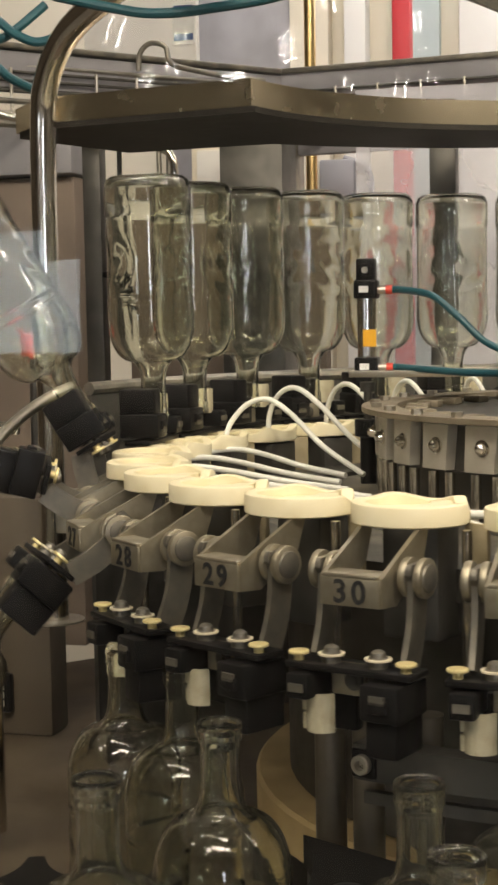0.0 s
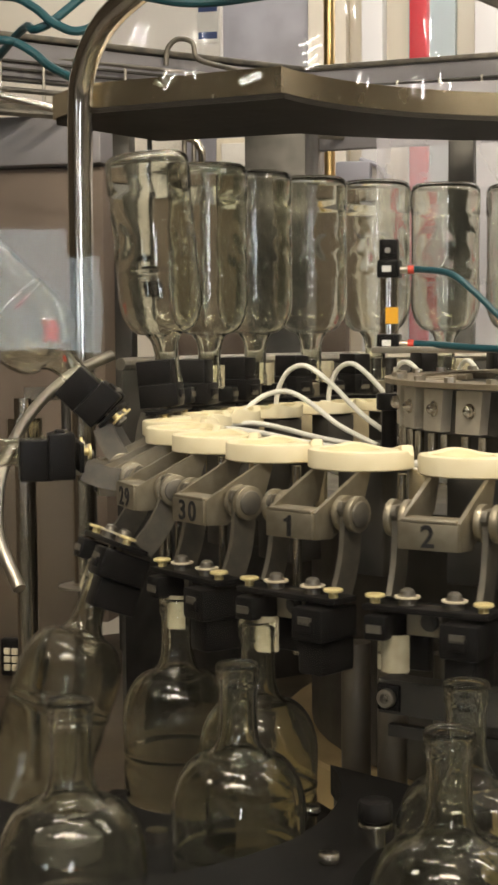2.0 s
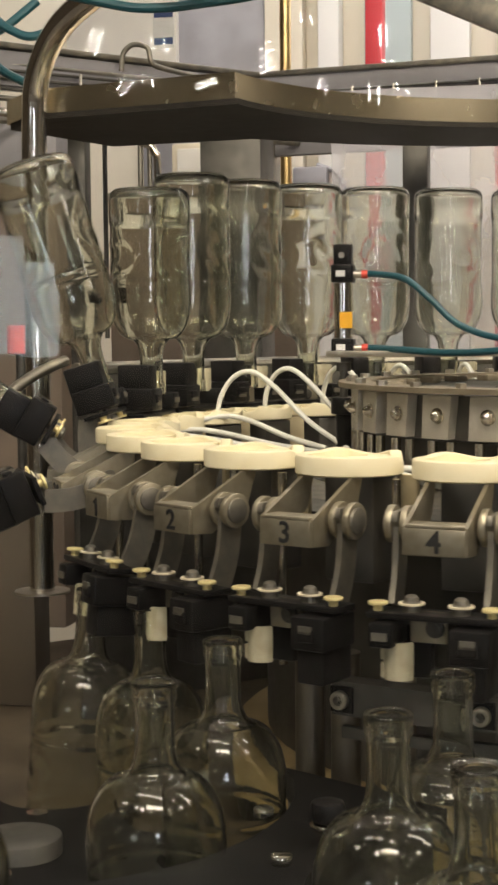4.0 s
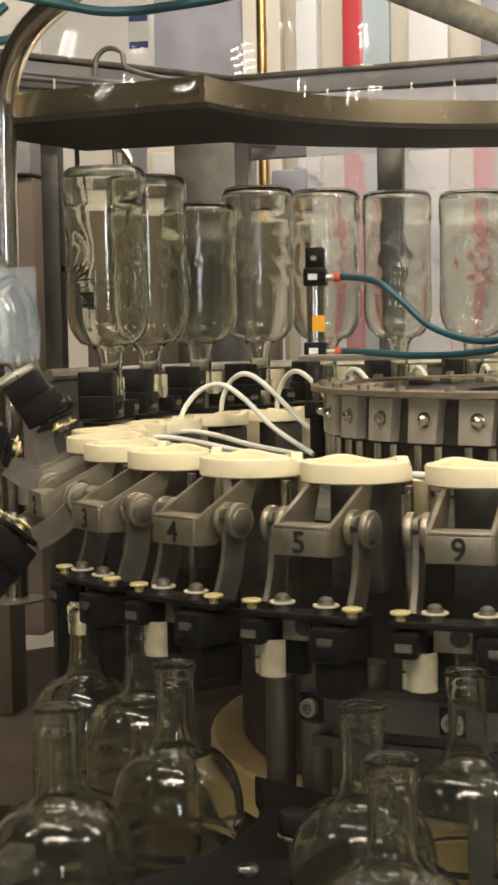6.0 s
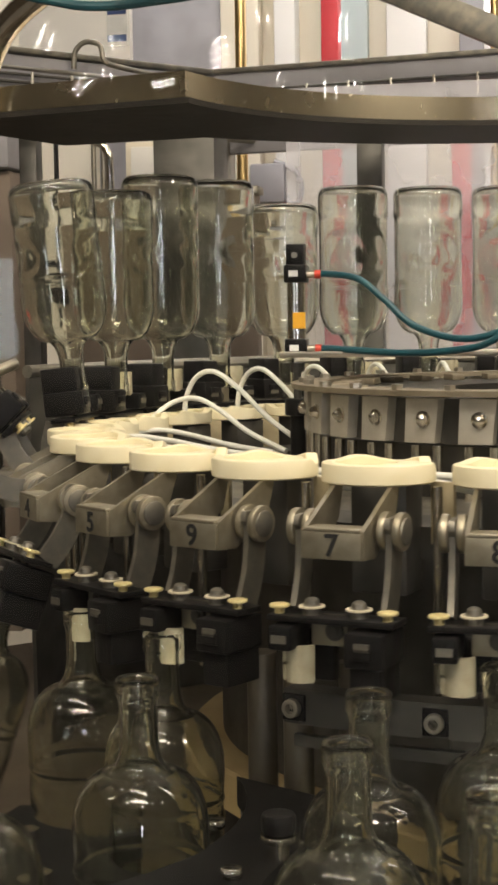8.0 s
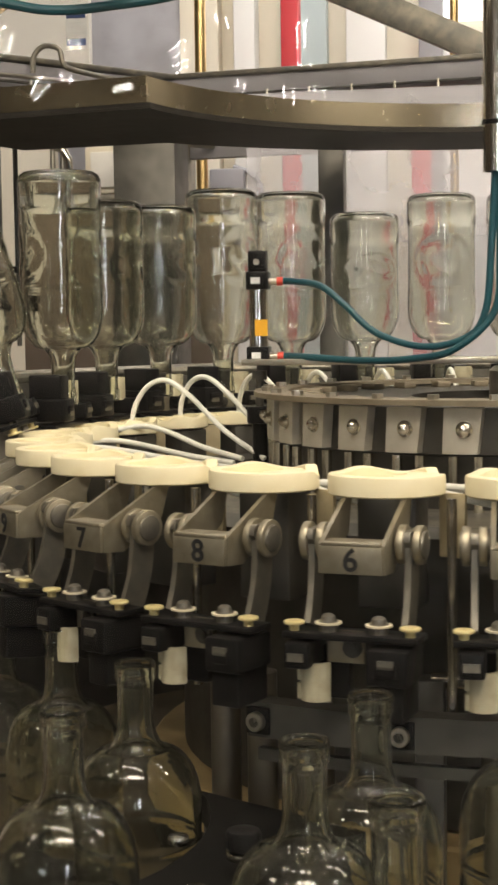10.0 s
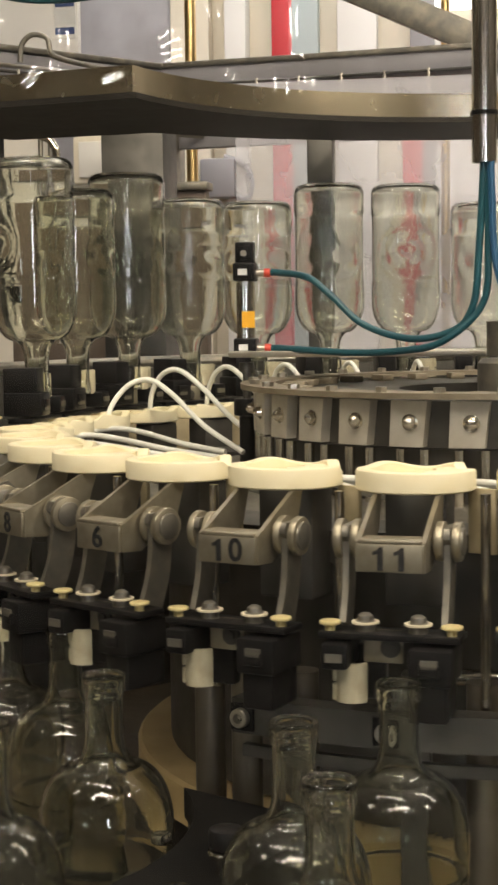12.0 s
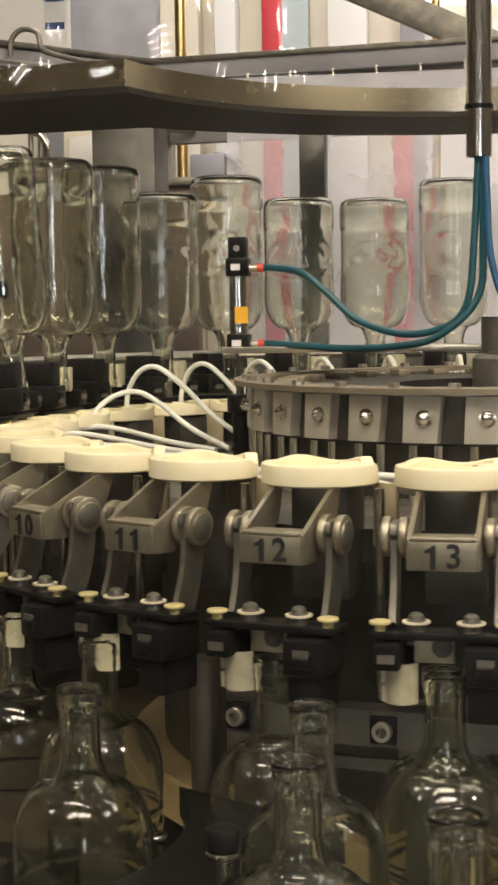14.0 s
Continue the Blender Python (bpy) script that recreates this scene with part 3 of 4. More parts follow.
def notice():
    ob = thing("notice_board", B(((0, 0, 0), (0.205, 0.02, 0.42)), bevel=0.004), WALL_W, "pale grey cabinet door with a paper notice", "cabinet door", m=pose(-0.845, 1.22, 1.86))
    part("paper", B(((0.08, -0.012, -0.055), (0.038, 0.002, 0.07))), PAPER, ob, "white paper notice")
    for dz in (-0.03, -0.077):
        part("print_bar", B(((0.08, -0.0142, dz), (0.034, 0.0012, 0.012))), BLUE_INK, ob, "dark blue printed bar")
    part("bracket", B(((0, 0.04, 0.25), (0.03, 0.06, 0.3))), CAST, ob)


notice()


def left_boxes():
    ob = thing("control_box", B(((0, 0, 0), (0.55, 0.12, 0.66)), bevel=0.004), BROWN, "brown machine housing with a pale lid behind the pipe", "machine housing", m=pose(-1.04, 0.72, 1.176))
    part("lid", B(((0, -0.01, 0.367), (0.56, 0.14, 0.07)), bevel=0.004), GREYPAINT, ob, "grey sheet lid")
    ob = thing("rear_panel", B(((0, 0, 0), (0.30, 0.03, 0.63)), bevel=0.003), BROWN, "brown stained machine panel behind the bottles", "machine panel", m=pose(-0.595, 0.84, 1.16))
    part("edge", B(((0, -0.004, 0.321), (0.31, 0.045, 0.012)), bevel=0.002), CAST, ob)
    box_ = thing("cream_terminal_box", B(((0, 0, 0), (0.12, 0.06, 0.07)), bevel=0.004), WALL, "cream terminal box on top of the brown panel", "terminal box", m=pose(-0.58, 0.84, 1.522))
    part("lid", B(((0, -0.033, 0), (0.10, 0.006, 0.052)), bevel=0.002), WALL_W, box_)
    for dx in (-0.10, -0.115):
        bm = bmesh.new()
        rod(bm, (-0.58 + dx, 0.83, 1.487), (-0.58 + dx, 0.83, 1.62), 0.004, 8)
        thing("conduit", bm, CAST, "thin grey conduit standing on the brown panel", "conduit", "panel conduits")
    bm = bmesh.new()
    rod(bm, (0, 0, 0), (0, 0, 0.035), 0.016, 20, bevel=0.003)
    ob = thing("red_lamp_cap", bm, RED_PL, "red plastic cap on a dark stem", "indicator", m=pose(-0.705, 0.35, 1.252))
    bm = bmesh.new()
    rod(bm, (0, 0, -0.405), (0, 0, 0), 0.006, 12)
    part("stem", bm, DARK_STEEL, ob)
    ob = thing("side_cabinet", B(((0, 0, 0), (0.40, 0.05, 0.27)), bevel=0.004), BROWN_DARK, "dark brown machine side panel with a keypad", "machine cabinet", m=pose(-0.84, 0.24, 0.98))
    pad = part("keypad", B(((0.13, -0.03, -0.085), (0.05, 0.012, 0.045)), bevel=0.004), BLACK, ob, "black keypad")
    for i in range(4):
        for j in range(3):
            part("key", B(((0.115 + i * 0.0095, -0.0375, -0.096 + j * 0.0095), (0.0075, 0.004, 0.0075)), bevel=0.001), WHITE_PL, pad)


left_boxes()


# ---- deck and lower parts ----
def deck():
    bm = bmesh.new()
    prism(bm, [(0.9 * math.cos(radians(a)) * 1.1, 0.9 * math.sin(radians(a)) * 0.98) for a in range(0, 360, 6)], 0.81, 0.845)
    ob = thing("machine_deck", bm, DECK, "tan machine deck under the carousel", "machine deck")
    bm = bmesh.new()
    lathe(bm, [(0.0, 0.81), (0.62, 0.81), (0.62, 0.02), (0.0, 0.02)], 48)
    part("pedestal", bm, CAST, ob)


deck()


def housing():
    bm = bmesh.new()
    lathe(bm, [(0.0, 1.126), (0.31, 1.126), (0.31, 0.922), (0.0, 0.922)], 60)
    ob = thing("drive_housing", bm, DARK_STEEL, "round drive housing under the carousel, tan below", "drive housing")
    bm = bmesh.new()
    lathe(bm, [(0.0, 0.920), (0.337, 0.920), (0.340, 0.917), (0.340, 0.886), (0.0, 0.886)], 60)
    part("base_ring", bm, TAN, ob, "tan painted base ring")
    bm = bmesh.new()
    lathe(bm, [(0.0, 0.884), (0.335, 0.884), (0.335, 0.846), (0.0, 0.846)], 60)
    part("base_foot", bm, BLACK, ob, "black base foot")
    # dark sheet added to stand for the dark machine interior behind the grippers
    bm = bmesh.new()
    arc = [radians(a) for a in range(25, 169, 4)]
    prism(bm, [(0.585 * math.cos(a), 0.585 * math.sin(a)) for a in arc] + [(0.58 * math.cos(a), 0.58 * math.sin(a)) for a in arc[::-1]], 0.846, 1.232)
    o = thing("dark_backing", bm, DARK_STEEL, "dark curved backing added in place of the dark machine interior", "splash wall")
    bm = bmesh.new()
    tube(bm, [(0.5825 * math.cos(a), 0.5825 * math.sin(a), 1.2385) for a in arc], 0.007, 10, 1)
    part("top_rail", bm, CAST, o)
    ob = thing("guard_sheet", B(((0.06, 0.72, 1.27), (0.88, 0.004, 0.68))), PANE, "hazy clear plastic guard sheet behind the bottles", "guard sheet")
    part("edge_strip", B(((0.06, 0.72, 0.925), (0.88, 0.012, 0.012))), CAST, ob)
    for x in (-0.36, 0.48):
        part("foot", B(((x, 0.72, 0.883), (0.03, 0.03, 0.074))), CAST, ob)
    for a, sx in ((IN_ANGLE, -1), (OUT_ANGLE, 1)):
        cx, cy = star_centre(a)
        bm = bmesh.new()
        rod(bm, (cx, cy, 0.846), (cx, cy, 0.8575 if sx > 0 else 0.8545), 0.190 if sx > 0 else 0.27, 64, bevel=0.002)
        o = thing("slide_plate", bm, SLIDE, "dark worn slide plate under a star wheel", "slide plate", "slide plates")
        o = thing("conveyor", None, None, "narrow bottle conveyor with steel side rails", "conveyor", "conveyors")
        x0 = cx + sx * 0.20
        part("belt", B(((x0 + sx * 0.6, cy - STAR_R, 0.850), (1.2, 0.085, 0.0145)), bevel=0.002), CAST, o)
        for d in (-0.0475, 0.0475):
            part("side_rail", B(((x0 + sx * 0.6, cy - STAR_R + d, 0.83), (1.2, 0.006, 0.05)), bevel=0.001), STEEL, o)
        for q in (0.2, 1.1):
            part("leg", B(((x0 + sx * q, cy - STAR_R, 0.421), (0.04, 0.06, 0.842))), CAST, o)


housing()


def inner_rail():
    """The fixed curved bar with socket bolts below the grippers."""
    ob = thing("cam_bar", None, None, "dark steel curved cam bar with socket bolts", "cam bar")
    r0, r1 = 0.452, 0.470
    angs = [radians(a) for a in range(-112, -48, 3)]
    for z0, z1, name, mat in ((1.024, 1.047, "bar", DARK_STEEL), (1.005, 1.013, "lower_bar", DARK_STEEL)):
        bm = bmesh.new()
        prism(bm, [((r1 if z0 > 1.02 else r1 - 0.012) * math.cos(a), (r1 if z0 > 1.02 else r1 - 0.012) * math.sin(a)) for a in angs] + [(r0 * math.cos(a), r0 * math.sin(a)) for a in angs[::-1]], z0, z1)
        part(name, bm, mat, ob)
    for a in (-111, -99, -87, -75):
        bm = bmesh.new()
        m = about(a, r1, 1.035) @ pose(0, 0, 0, 0, 90, 0)
        lathe(bm, [(0.0, 0.002), (0.0032, 0.002), (0.0034, 0.007), (0.0056, 0.007), (0.0064, 0.006), (0.0064, -0.004), (0, -0.004)], 20)
        bmesh.ops.transform(bm, matrix=m, verts=bm.verts)
        part("socket_bolt", bm, STEEL, ob)
        bm = bmesh.new()
        box(bm, (0, 0, 0), (0.004, 0.017, 0.018), bevel=0.001, m=about(a, r1, 1.035))
        part("bolt_block", bm, BLACK, ob)
    for a, r in ((-117.5, 0.435), (-113, 0.44), (-108, 0.43), (-92, 0.43), (-76, 0.43), (-56, 0.43)):
        bm = bmesh.new()
        c = Vector((r * math.cos(radians(a)), r * math.sin(radians(a)), 0))
        rod(bm, c + Vector((0, 0, 0.846)), c + Vector((0, 0, 1.06)), 0.0105, 20)
        rod(bm, c + Vector((0, 0, 0.846)), c + Vector((0, 0, 0.86)), 0.018, 20)
        part("column", bm, COLUMN, ob)


inner_rail()


def slide_rod():
    ob = thing("slide_rod", None, None, "polished round rod on two dark blocks", "rod")
    bm = bmesh.new()
    rod(bm, (-0.06, -0.385, 1.052), (0.20, -0.385, 1.052), 0.0055, 20, bevel=0.001)
    part("rod", bm, POLISHED, ob)
    for x in (-0.06, 0.19):
        part("block", B(((x, -0.385, 0.95), (0.02, 0.022, 0.208)), bevel=0.002), DARK_STEEL, ob)


slide_rod()


def star_wheel(angle, name_label):
    cx, cy = star_centre(angle)
    ob = thing("star_wheel", None, None, name_label, "star wheel", "star wheels", m=pose(cx, cy, 0))
    pts = []
    for i in range(8):
        c = i * 45.0
        for d in range(-22, 23, 2):
            a = radians(c + d)
            # a round pocket for the bottle
            q = STAR_R * math.cos(radians(d)) - math.sqrt(max(0.0, 0.044**2 - (STAR_R * math.sin(radians(d))) ** 2)) if abs(STAR_R * math.sin(radians(d))) < 0.044 else 0.128
            r = min(0.128, q)
            pts.append((r * math.cos(a), r * math.sin(a)))
    for z0, z1 in ((0.925, 0.943), (0.886, 0.900)):
        bm = bmesh.new()
        prism(bm, pts, z0, z1)
        part("disc", bm, BLACK_SOFT, ob)
    bm = bmesh.new()
    rod(bm, (0, 0, 0.846), (0, 0, 0.955), 0.028, 28, bevel=0.002)
    part("hub", bm, DARK_STEEL, ob)
    for i in range(4):
        bm = bmesh.new()
        a = radians(i * 90 + 45)
        rod(bm, (0.06 * math.cos(a), 0.06 * math.sin(a), 0.943), (0.06 * math.cos(a), 0.06 * math.sin(a), 0.951), 0.008, 6)
        part("bolt", bm, POLISHED, ob)
    return ob


STAR_IN = star_wheel(IN_ANGLE, "black plastic infeed star wheel with bottle pockets")
STAR_OUT = star_wheel(OUT_ANGLE, "black plastic outfeed star wheel with bottle pockets")


def centre_guide():
    """The black guide between the two star wheels."""
    ix, iy = star_centre(IN_ANGLE)
    ox, oy = star_centre(OUT_ANGLE)
    g = STAR_R + 0.046
    left = [(ix + g * math.cos(radians(a)), iy + g * math.sin(radians(a))) for a in range(28, -70, -7)]
    right = [(ox + g * math.cos(radians(a)), oy + g * math.sin(radians(a))) for a in range(215, 128, -7)]
    bm = bmesh.new()
    prism(bm, left + right, 0.965, 0.985)
    ob = thing("bottle_guide", bm, BLACK_SOFT, "black plastic bottle guide with bolt heads", "bottle guide")
    bm = bmesh.new()
    prism(bm, [(x * 0.97 + -0.005, y * 0.99) for x, y in left + right], 0.846, 0.964)
    part("guide_foot", bm, BLACK, ob)
    for x, y in ((-0.172, -0.62), (-0.162, -0.68), (-0.20, -0.54)):
        bm = bmesh.new()
        rod(bm, (x, y, 0.985), (x, y, 0.991), 0.0065, 18, bevel=0.0015)
        part("bolt_head", bm, POLISHED, ob)
    bm = bmesh.new()
    x, y = -0.152, -0.585
    rod(bm, (x, y, 0.985), (x, y, 0.995), 0.006, 16)
    rod(bm, (x, y, 0.995), (x, y, 0.9995), 0.0105, 24, bevel=0.001)
    part("clamp_washer", bm, POLISHED, ob)
    bm = bmesh.new()
    rod(bm, (x, y, 0.9995), (x, y, 1.012), 0.010, 24, bevel=0.003)
    part("clamp_knob", bm, BLACK, ob)


centre_guide()


# ---- carousel ----
CAROUSEL = tagged(new("rinser_carousel"), "rotating bottle rinser carousel with thirty numbered gripper heads", "bottle rinser")
ARMS, HOSES = [], []
NUMBERS = ["30", "1", "2", "3", "4", "5", "9", "7", "8", "6", "10"] + [str(n) for n in range(11, 30)]


def head_meshes():
    M = {}
    bm = bmesh.new()  # white nylon cup with an uneven rim and a round hole
    seg, rings = 48, []
    for r, h, wave in ((1.0, -0.0125, 0), (1.0, -0.0018, 1), (0.985, -0.0005, 1), (0.96, 0.0, 1), (0.80, 0.0, 1), (0.77, -0.0008, 1), (0.755, -0.0060, 0), (0.42, -0.0060, 0), (0.40, -0.0125, 0), (0.96, -0.0135, 0)):
        ring = []
        for i in range(seg):
            a = 2 * math.pi * i / seg
            d = abs((math.degrees(a) - 118 + 180) % 360 - 180)
            z = h + wave * (-0.0020 * math.cos(4 * a) * ease(-1.5 * math.cos(a)) - 0.0045 * ease((16 - d) / 6))
            ring.append(bm.verts.new((0.035 * r * math.cos(a), 0.0385 * r * math.sin(a), z)))
        rings.append(ring)
    for p, q in zip(rings, rings[1:] + rings[:1]):
        for i in range(seg):
            bm.faces.new((p[i], p[(i + 1) % seg], q[(i + 1) % seg], q[i]))
    bmesh.ops.recalc_face_normals(bm, faces=bm.faces)
    M["disc"] = finish("disc", bm, CREAM)
    bm = bmesh.new()
    prism(bm, [(0.0245 * math.cos(a) - 0.001, 0.027 * math.sin(a)) for a in np.linspace(0.5, 2.4, 12)] + [(0.012 * math.cos(a), 0.014 * math.sin(a)) for a in np.linspace(2.4, 0.5, 8)], -0.0060, -0.0008)
    M["insert"] = finish("insert", bm, CREAM)
    # post and shelf under the disc
    bm = bmesh.new()
    box(bm, (-0.014, 0, -0.052), (0.030, 0.040, 0.074), bevel=0.0015)
    M["post"] = finish("post", bm, DARK_STEEL)
    bm = bmesh.new()
    box(bm, (0, 0, 0), (0.003, 0.020, 0.042), m=Matrix.Translation((-0.012, 0.041, -0.0345)) @ Matrix.Rotation(radians(-20), 4, "Z"), bevel=0.0006)
    M["web"] = finish("web", bm, TAN_PLATE)
    bm = bmesh.new()
    rod(bm, (0.015, 0.047, -0.014), (0.015, 0.047, -0.15), 0.0032, 12)
    M["drop_rod"] = finish("drop_rod", bm, POLISHED)
    # number bracket: plate and two gussets, in the head's frame at radius 0, height 0
    bm = bmesh.new()
    box(bm, (0.504, 0, 1.1497), (0.003, 0.0405, 0.0172), bevel=0.0008)
    box(bm, (0.496, 0, 1.1595), (0.019, 0.038, 0.0025), bevel=0.0008)
    for y in (-0.0198, 0.0198):
        g = [(0.5035, 1.159), (0.5035, 1.1412), (0.486, 1.1402), (0.452, 1.160), (0.444, 1.183), (0.455, 1.183)]
        prism(bm, g, -0.0015, 0.0015, Matrix.Translation((0, y, 0)) @ Matrix.Rotation(radians(90), 4, "X"))
    M["bracket"] = finish("bracket", bm, PLATE)
    # pivot bosses
    bm = bmesh.new()
    for y in (-0.0052, 0.0052):
        rod(bm, (0, y - 0.0025, 0), (0, y + 0.0025, 0), 0.0122, 28, bevel=0.001)
    M["boss"] = finish("boss", bm, PLATE)
    bm = bmesh.new()
    rod(bm, (0, -0.0092, 0), (0, 0.0092, 0), 0.0088, 24, bevel=0.001)
    M["pin"] = finish("pin", bm, CAST)
    # swing arm: two bent levers joined by a bridge, pivot at the origin, hanging down
    bm = bmesh.new()
    mid = [(0.004, 0.016), (0.004, 0.006), (0.0046, -0.008), (0.0065, -0.022), (0.0100, -0.034), (0.0145, -0.045)]
    mid = [(v.x, v.z) for v in smooth_path([(x, 0, z) for x, z in mid], 3)]
    nrm = []
    for i in range(len(mid)):
        dx, dz = mid[min(i + 1, len(mid) - 1)][0] - mid[max(i - 1, 0)][0], mid[min(i + 1, len(mid) - 1)][1] - mid[max(i - 1, 0)][1]
        q = math.hypot(dx, dz)
        nrm.append((-dz / q, dx / q))
    wide = [0.0105 if i == 0 else 0.0125 if i < 3 else 0.0092 for i in range(len(mid))]
    out = [(x + n[0] * w, z + n[1] * w) for (x, z), n, w in zip(mid, nrm, wide)] + [(x - n[0] * w, z - n[1] * w) for (x, z), n, w in zip(mid, nrm, wide)][::-1]
    prism(bm, out, -0.002, 0.002, Matrix.Rotation(radians(90), 4, "X"))
    M["lever"] = finish("lever", bm, CAST)
    bm = bmesh.new()
    box(bm, (0.025, 0, -0.047), (0.024, 0.086, 0.004), bevel=0.0008)
    M["bridge"] = finish("bridge", bm, BLACK)
    bm = bmesh.new()
    box(bm, (0.004, 0, 0.009), (0.038, 0.026, 0.022), bevel=0.002)
    box(bm, (0.001, -0.001, -0.011), (0.034, 0.021, 0.028), bevel=0.002)
    box(bm, (0.0235, 0, 0.008), (0.004, 0.012, 0.008), bevel=0.001)
    M["jaw"] = finish("jaw", bm, BLACK)
    bm = bmesh.new()
    box(bm, (0.002, 0.002, 0.0125), (0.036, 0.016, 0.016), bevel=0.002)
    box(bm, (-0.014, 0.014, -0.002), (0.010, 0.026, 0.034), bevel=0.002)
    M["slim_jaw"] = finish("slim_jaw", bm, BLACK)
    M["jaw_badge"] = finish("jaw_badge", B(((0.0245, 0, 0.012), (0.002, 0.010, 0.005))), CAST)
    bm = bmesh.new()  # bent cream pad with a raised, notched edge
    out = [(0.0105 * math.cos(a) - 0.002, 0.0100 * math.sin(a)) for a in np.linspace(-1.45, 1.35, 14)]
    prism(bm, out + [(x * 0.72 - 0.0005, y * 0.78) for x, y in out[::-1]], -0.0130, 0.0110)
    for z, h in ((-0.0075, 0.010), (0.0045, 0.011)):
        box(bm, (0.0008, -0.0098, z), (0.005, 0.0034, h), bevel=0.0007)
    M["pad"] = finish("pad", bm, PAD)
    bm = bmesh.new()
    rod(bm, (0, 0, -0.001), (0, 0, 0.0032), 0.0032, 12)
    rod(bm, (0, 0, 0.0032), (0, 0, 0.0056), 0.0066, 20, bevel=0.001)
    M["cap"] = finish("cap", bm, BRASS)
    bm = bmesh.new()
    lathe(bm, [(0, 0.0060), (0.0025, 0.0056), (0.0044, 0.0042), (0.0050, 0.0014), (0.0060, 0.0012), (0.0060, -0.0050), (0, -0.0050)], 16)
    M["nut"] = finish("nut", bm, CAST)
    bm = bmesh.new()
    rod(bm, (0, 0, 0), (0, 0, 0.0012), 0.0084, 20)
    M["washer"] = finish("washer", bm, WHITE_PL)
    bm = bmesh.new()
    box(bm, (0, 0, 0), (0.003, 0.024, 0.020), bevel=0.0008)
    M["clamp_plate"] = finish("clamp_plate", bm, PLATE)
    bm = bmesh.new()
    rod(bm, (0.0015, 0, 0), (0.005, 0, 0), 0.0062, 20, bevel=0.001)
    rod(bm, (0.005, 0, 0), (0.0065, 0, 0), 0.0035, 6)
    M["clamp_bolt"] = finish("clamp_bolt", bm, DARK_STEEL)
    bm = bmesh.new()
    tube(bm, [(0.158, 0, 0.018), (0.155, 0, 0.040), (0.142, 0, 0.060), (0.120, 0, 0.066), (0.090, 0, 0.050), (0.048, 0, 0.018), (0.0, 0, -0.008)], 0.0027, 10, 6)
    M["hose"] = finish("hose", bm, HOSE_W)
    bm = bmesh.new()
    prism(bm, [(-0.0160, 0.0175), (0.0140, 0.0175), (0.0100, -0.018), (-0.0175, -0.018)], -0.010, 0.005, Matrix(((0, 0, 1, 0), (1, 0, 0, 0), (0, 1, 0, 0), (0, 0, 0, 1))))
    M["drum_plate"] = finish("drum_plate", bm, DRUM_FACE)
    bm = bmesh.new()
    lathe(bm, [(0, 0.0075), (0.0022, 0.007), (0.0042, 0.005), (0.0048, 0.0015), (0.0066, 0.0012), (0.0066, 0.0), (0, 0.0)], 20)
    bmesh.ops.rotate(bm, verts=bm.verts, cent=(0, 0, 0), matrix=Matrix.Rotation(radians(90), 3, "Y"))
    M["drum_bolt"] = finish("drum_bolt", bm, POLISHED)
    bm = bmesh.new()
    for dy in (-0.010, 0.010):
        rod(bm, (0, dy, -0.02), (0, dy, -0.10), 0.0042, 12)
    M["drum_rod"] = finish("drum_rod", bm, POLISHED)
    bm = bmesh.new()
    rod(bm, (0, 0, 0), (0, 0, 0.004), 0.005, 6)
    M["drum_nut"] = finish("drum_nut", bm, STEEL)
    bm = bmesh.new()
    box(bm, (0, 0, 0), (0.020, 0.014, 0.006), bevel=0.001)
    M["drum_block"] = finish("drum_block", bm, DRUM_TOP)
    return M


HEAD = head_meshes()


def digits(text, parent):
    """Each figure of a head's number, flat on its plate."""
    turn = Matrix(((0, 0, 1, 0), (1, 0, 0, 0), (0, 1, 0, 0), (0, 0, 0, 1)))
    for i, ch in enumerate(text):
        y = (i - (len(text) - 1) / 2) * 0.0128
        if ch == "1":
            ob = part("figure", FIGURE_ONE, None, parent)
        else:
            cu = bpy.data.curves.new("figure", "FONT")
            cu.body, cu.size, cu.align_x, cu.align_y, cu.extrude, cu.offset = ch, 0.0198, "CENTER", "CENTER", 0.0003, 0.00035
            cu.materials.append(INK)
            ob = new("figure", cu)
            ob.parent = parent
        ob.matrix_local = Matrix.Translation((0.5060, y, 1.1494)) @ turn


bm = bmesh.new()
prism(bm, [(-0.0010, -0.0070), (0.0024, -0.0070), (0.0024, 0.0070), (0.0003, 0.0070), (-0.0012, 0.0052), (-0.0038, 0.0043), (-0.0038, 0.0021), (-0.0010, 0.0028)], -0.0003, 0.0003)
FIGURE_ONE = finish("figure", bm, INK, False)


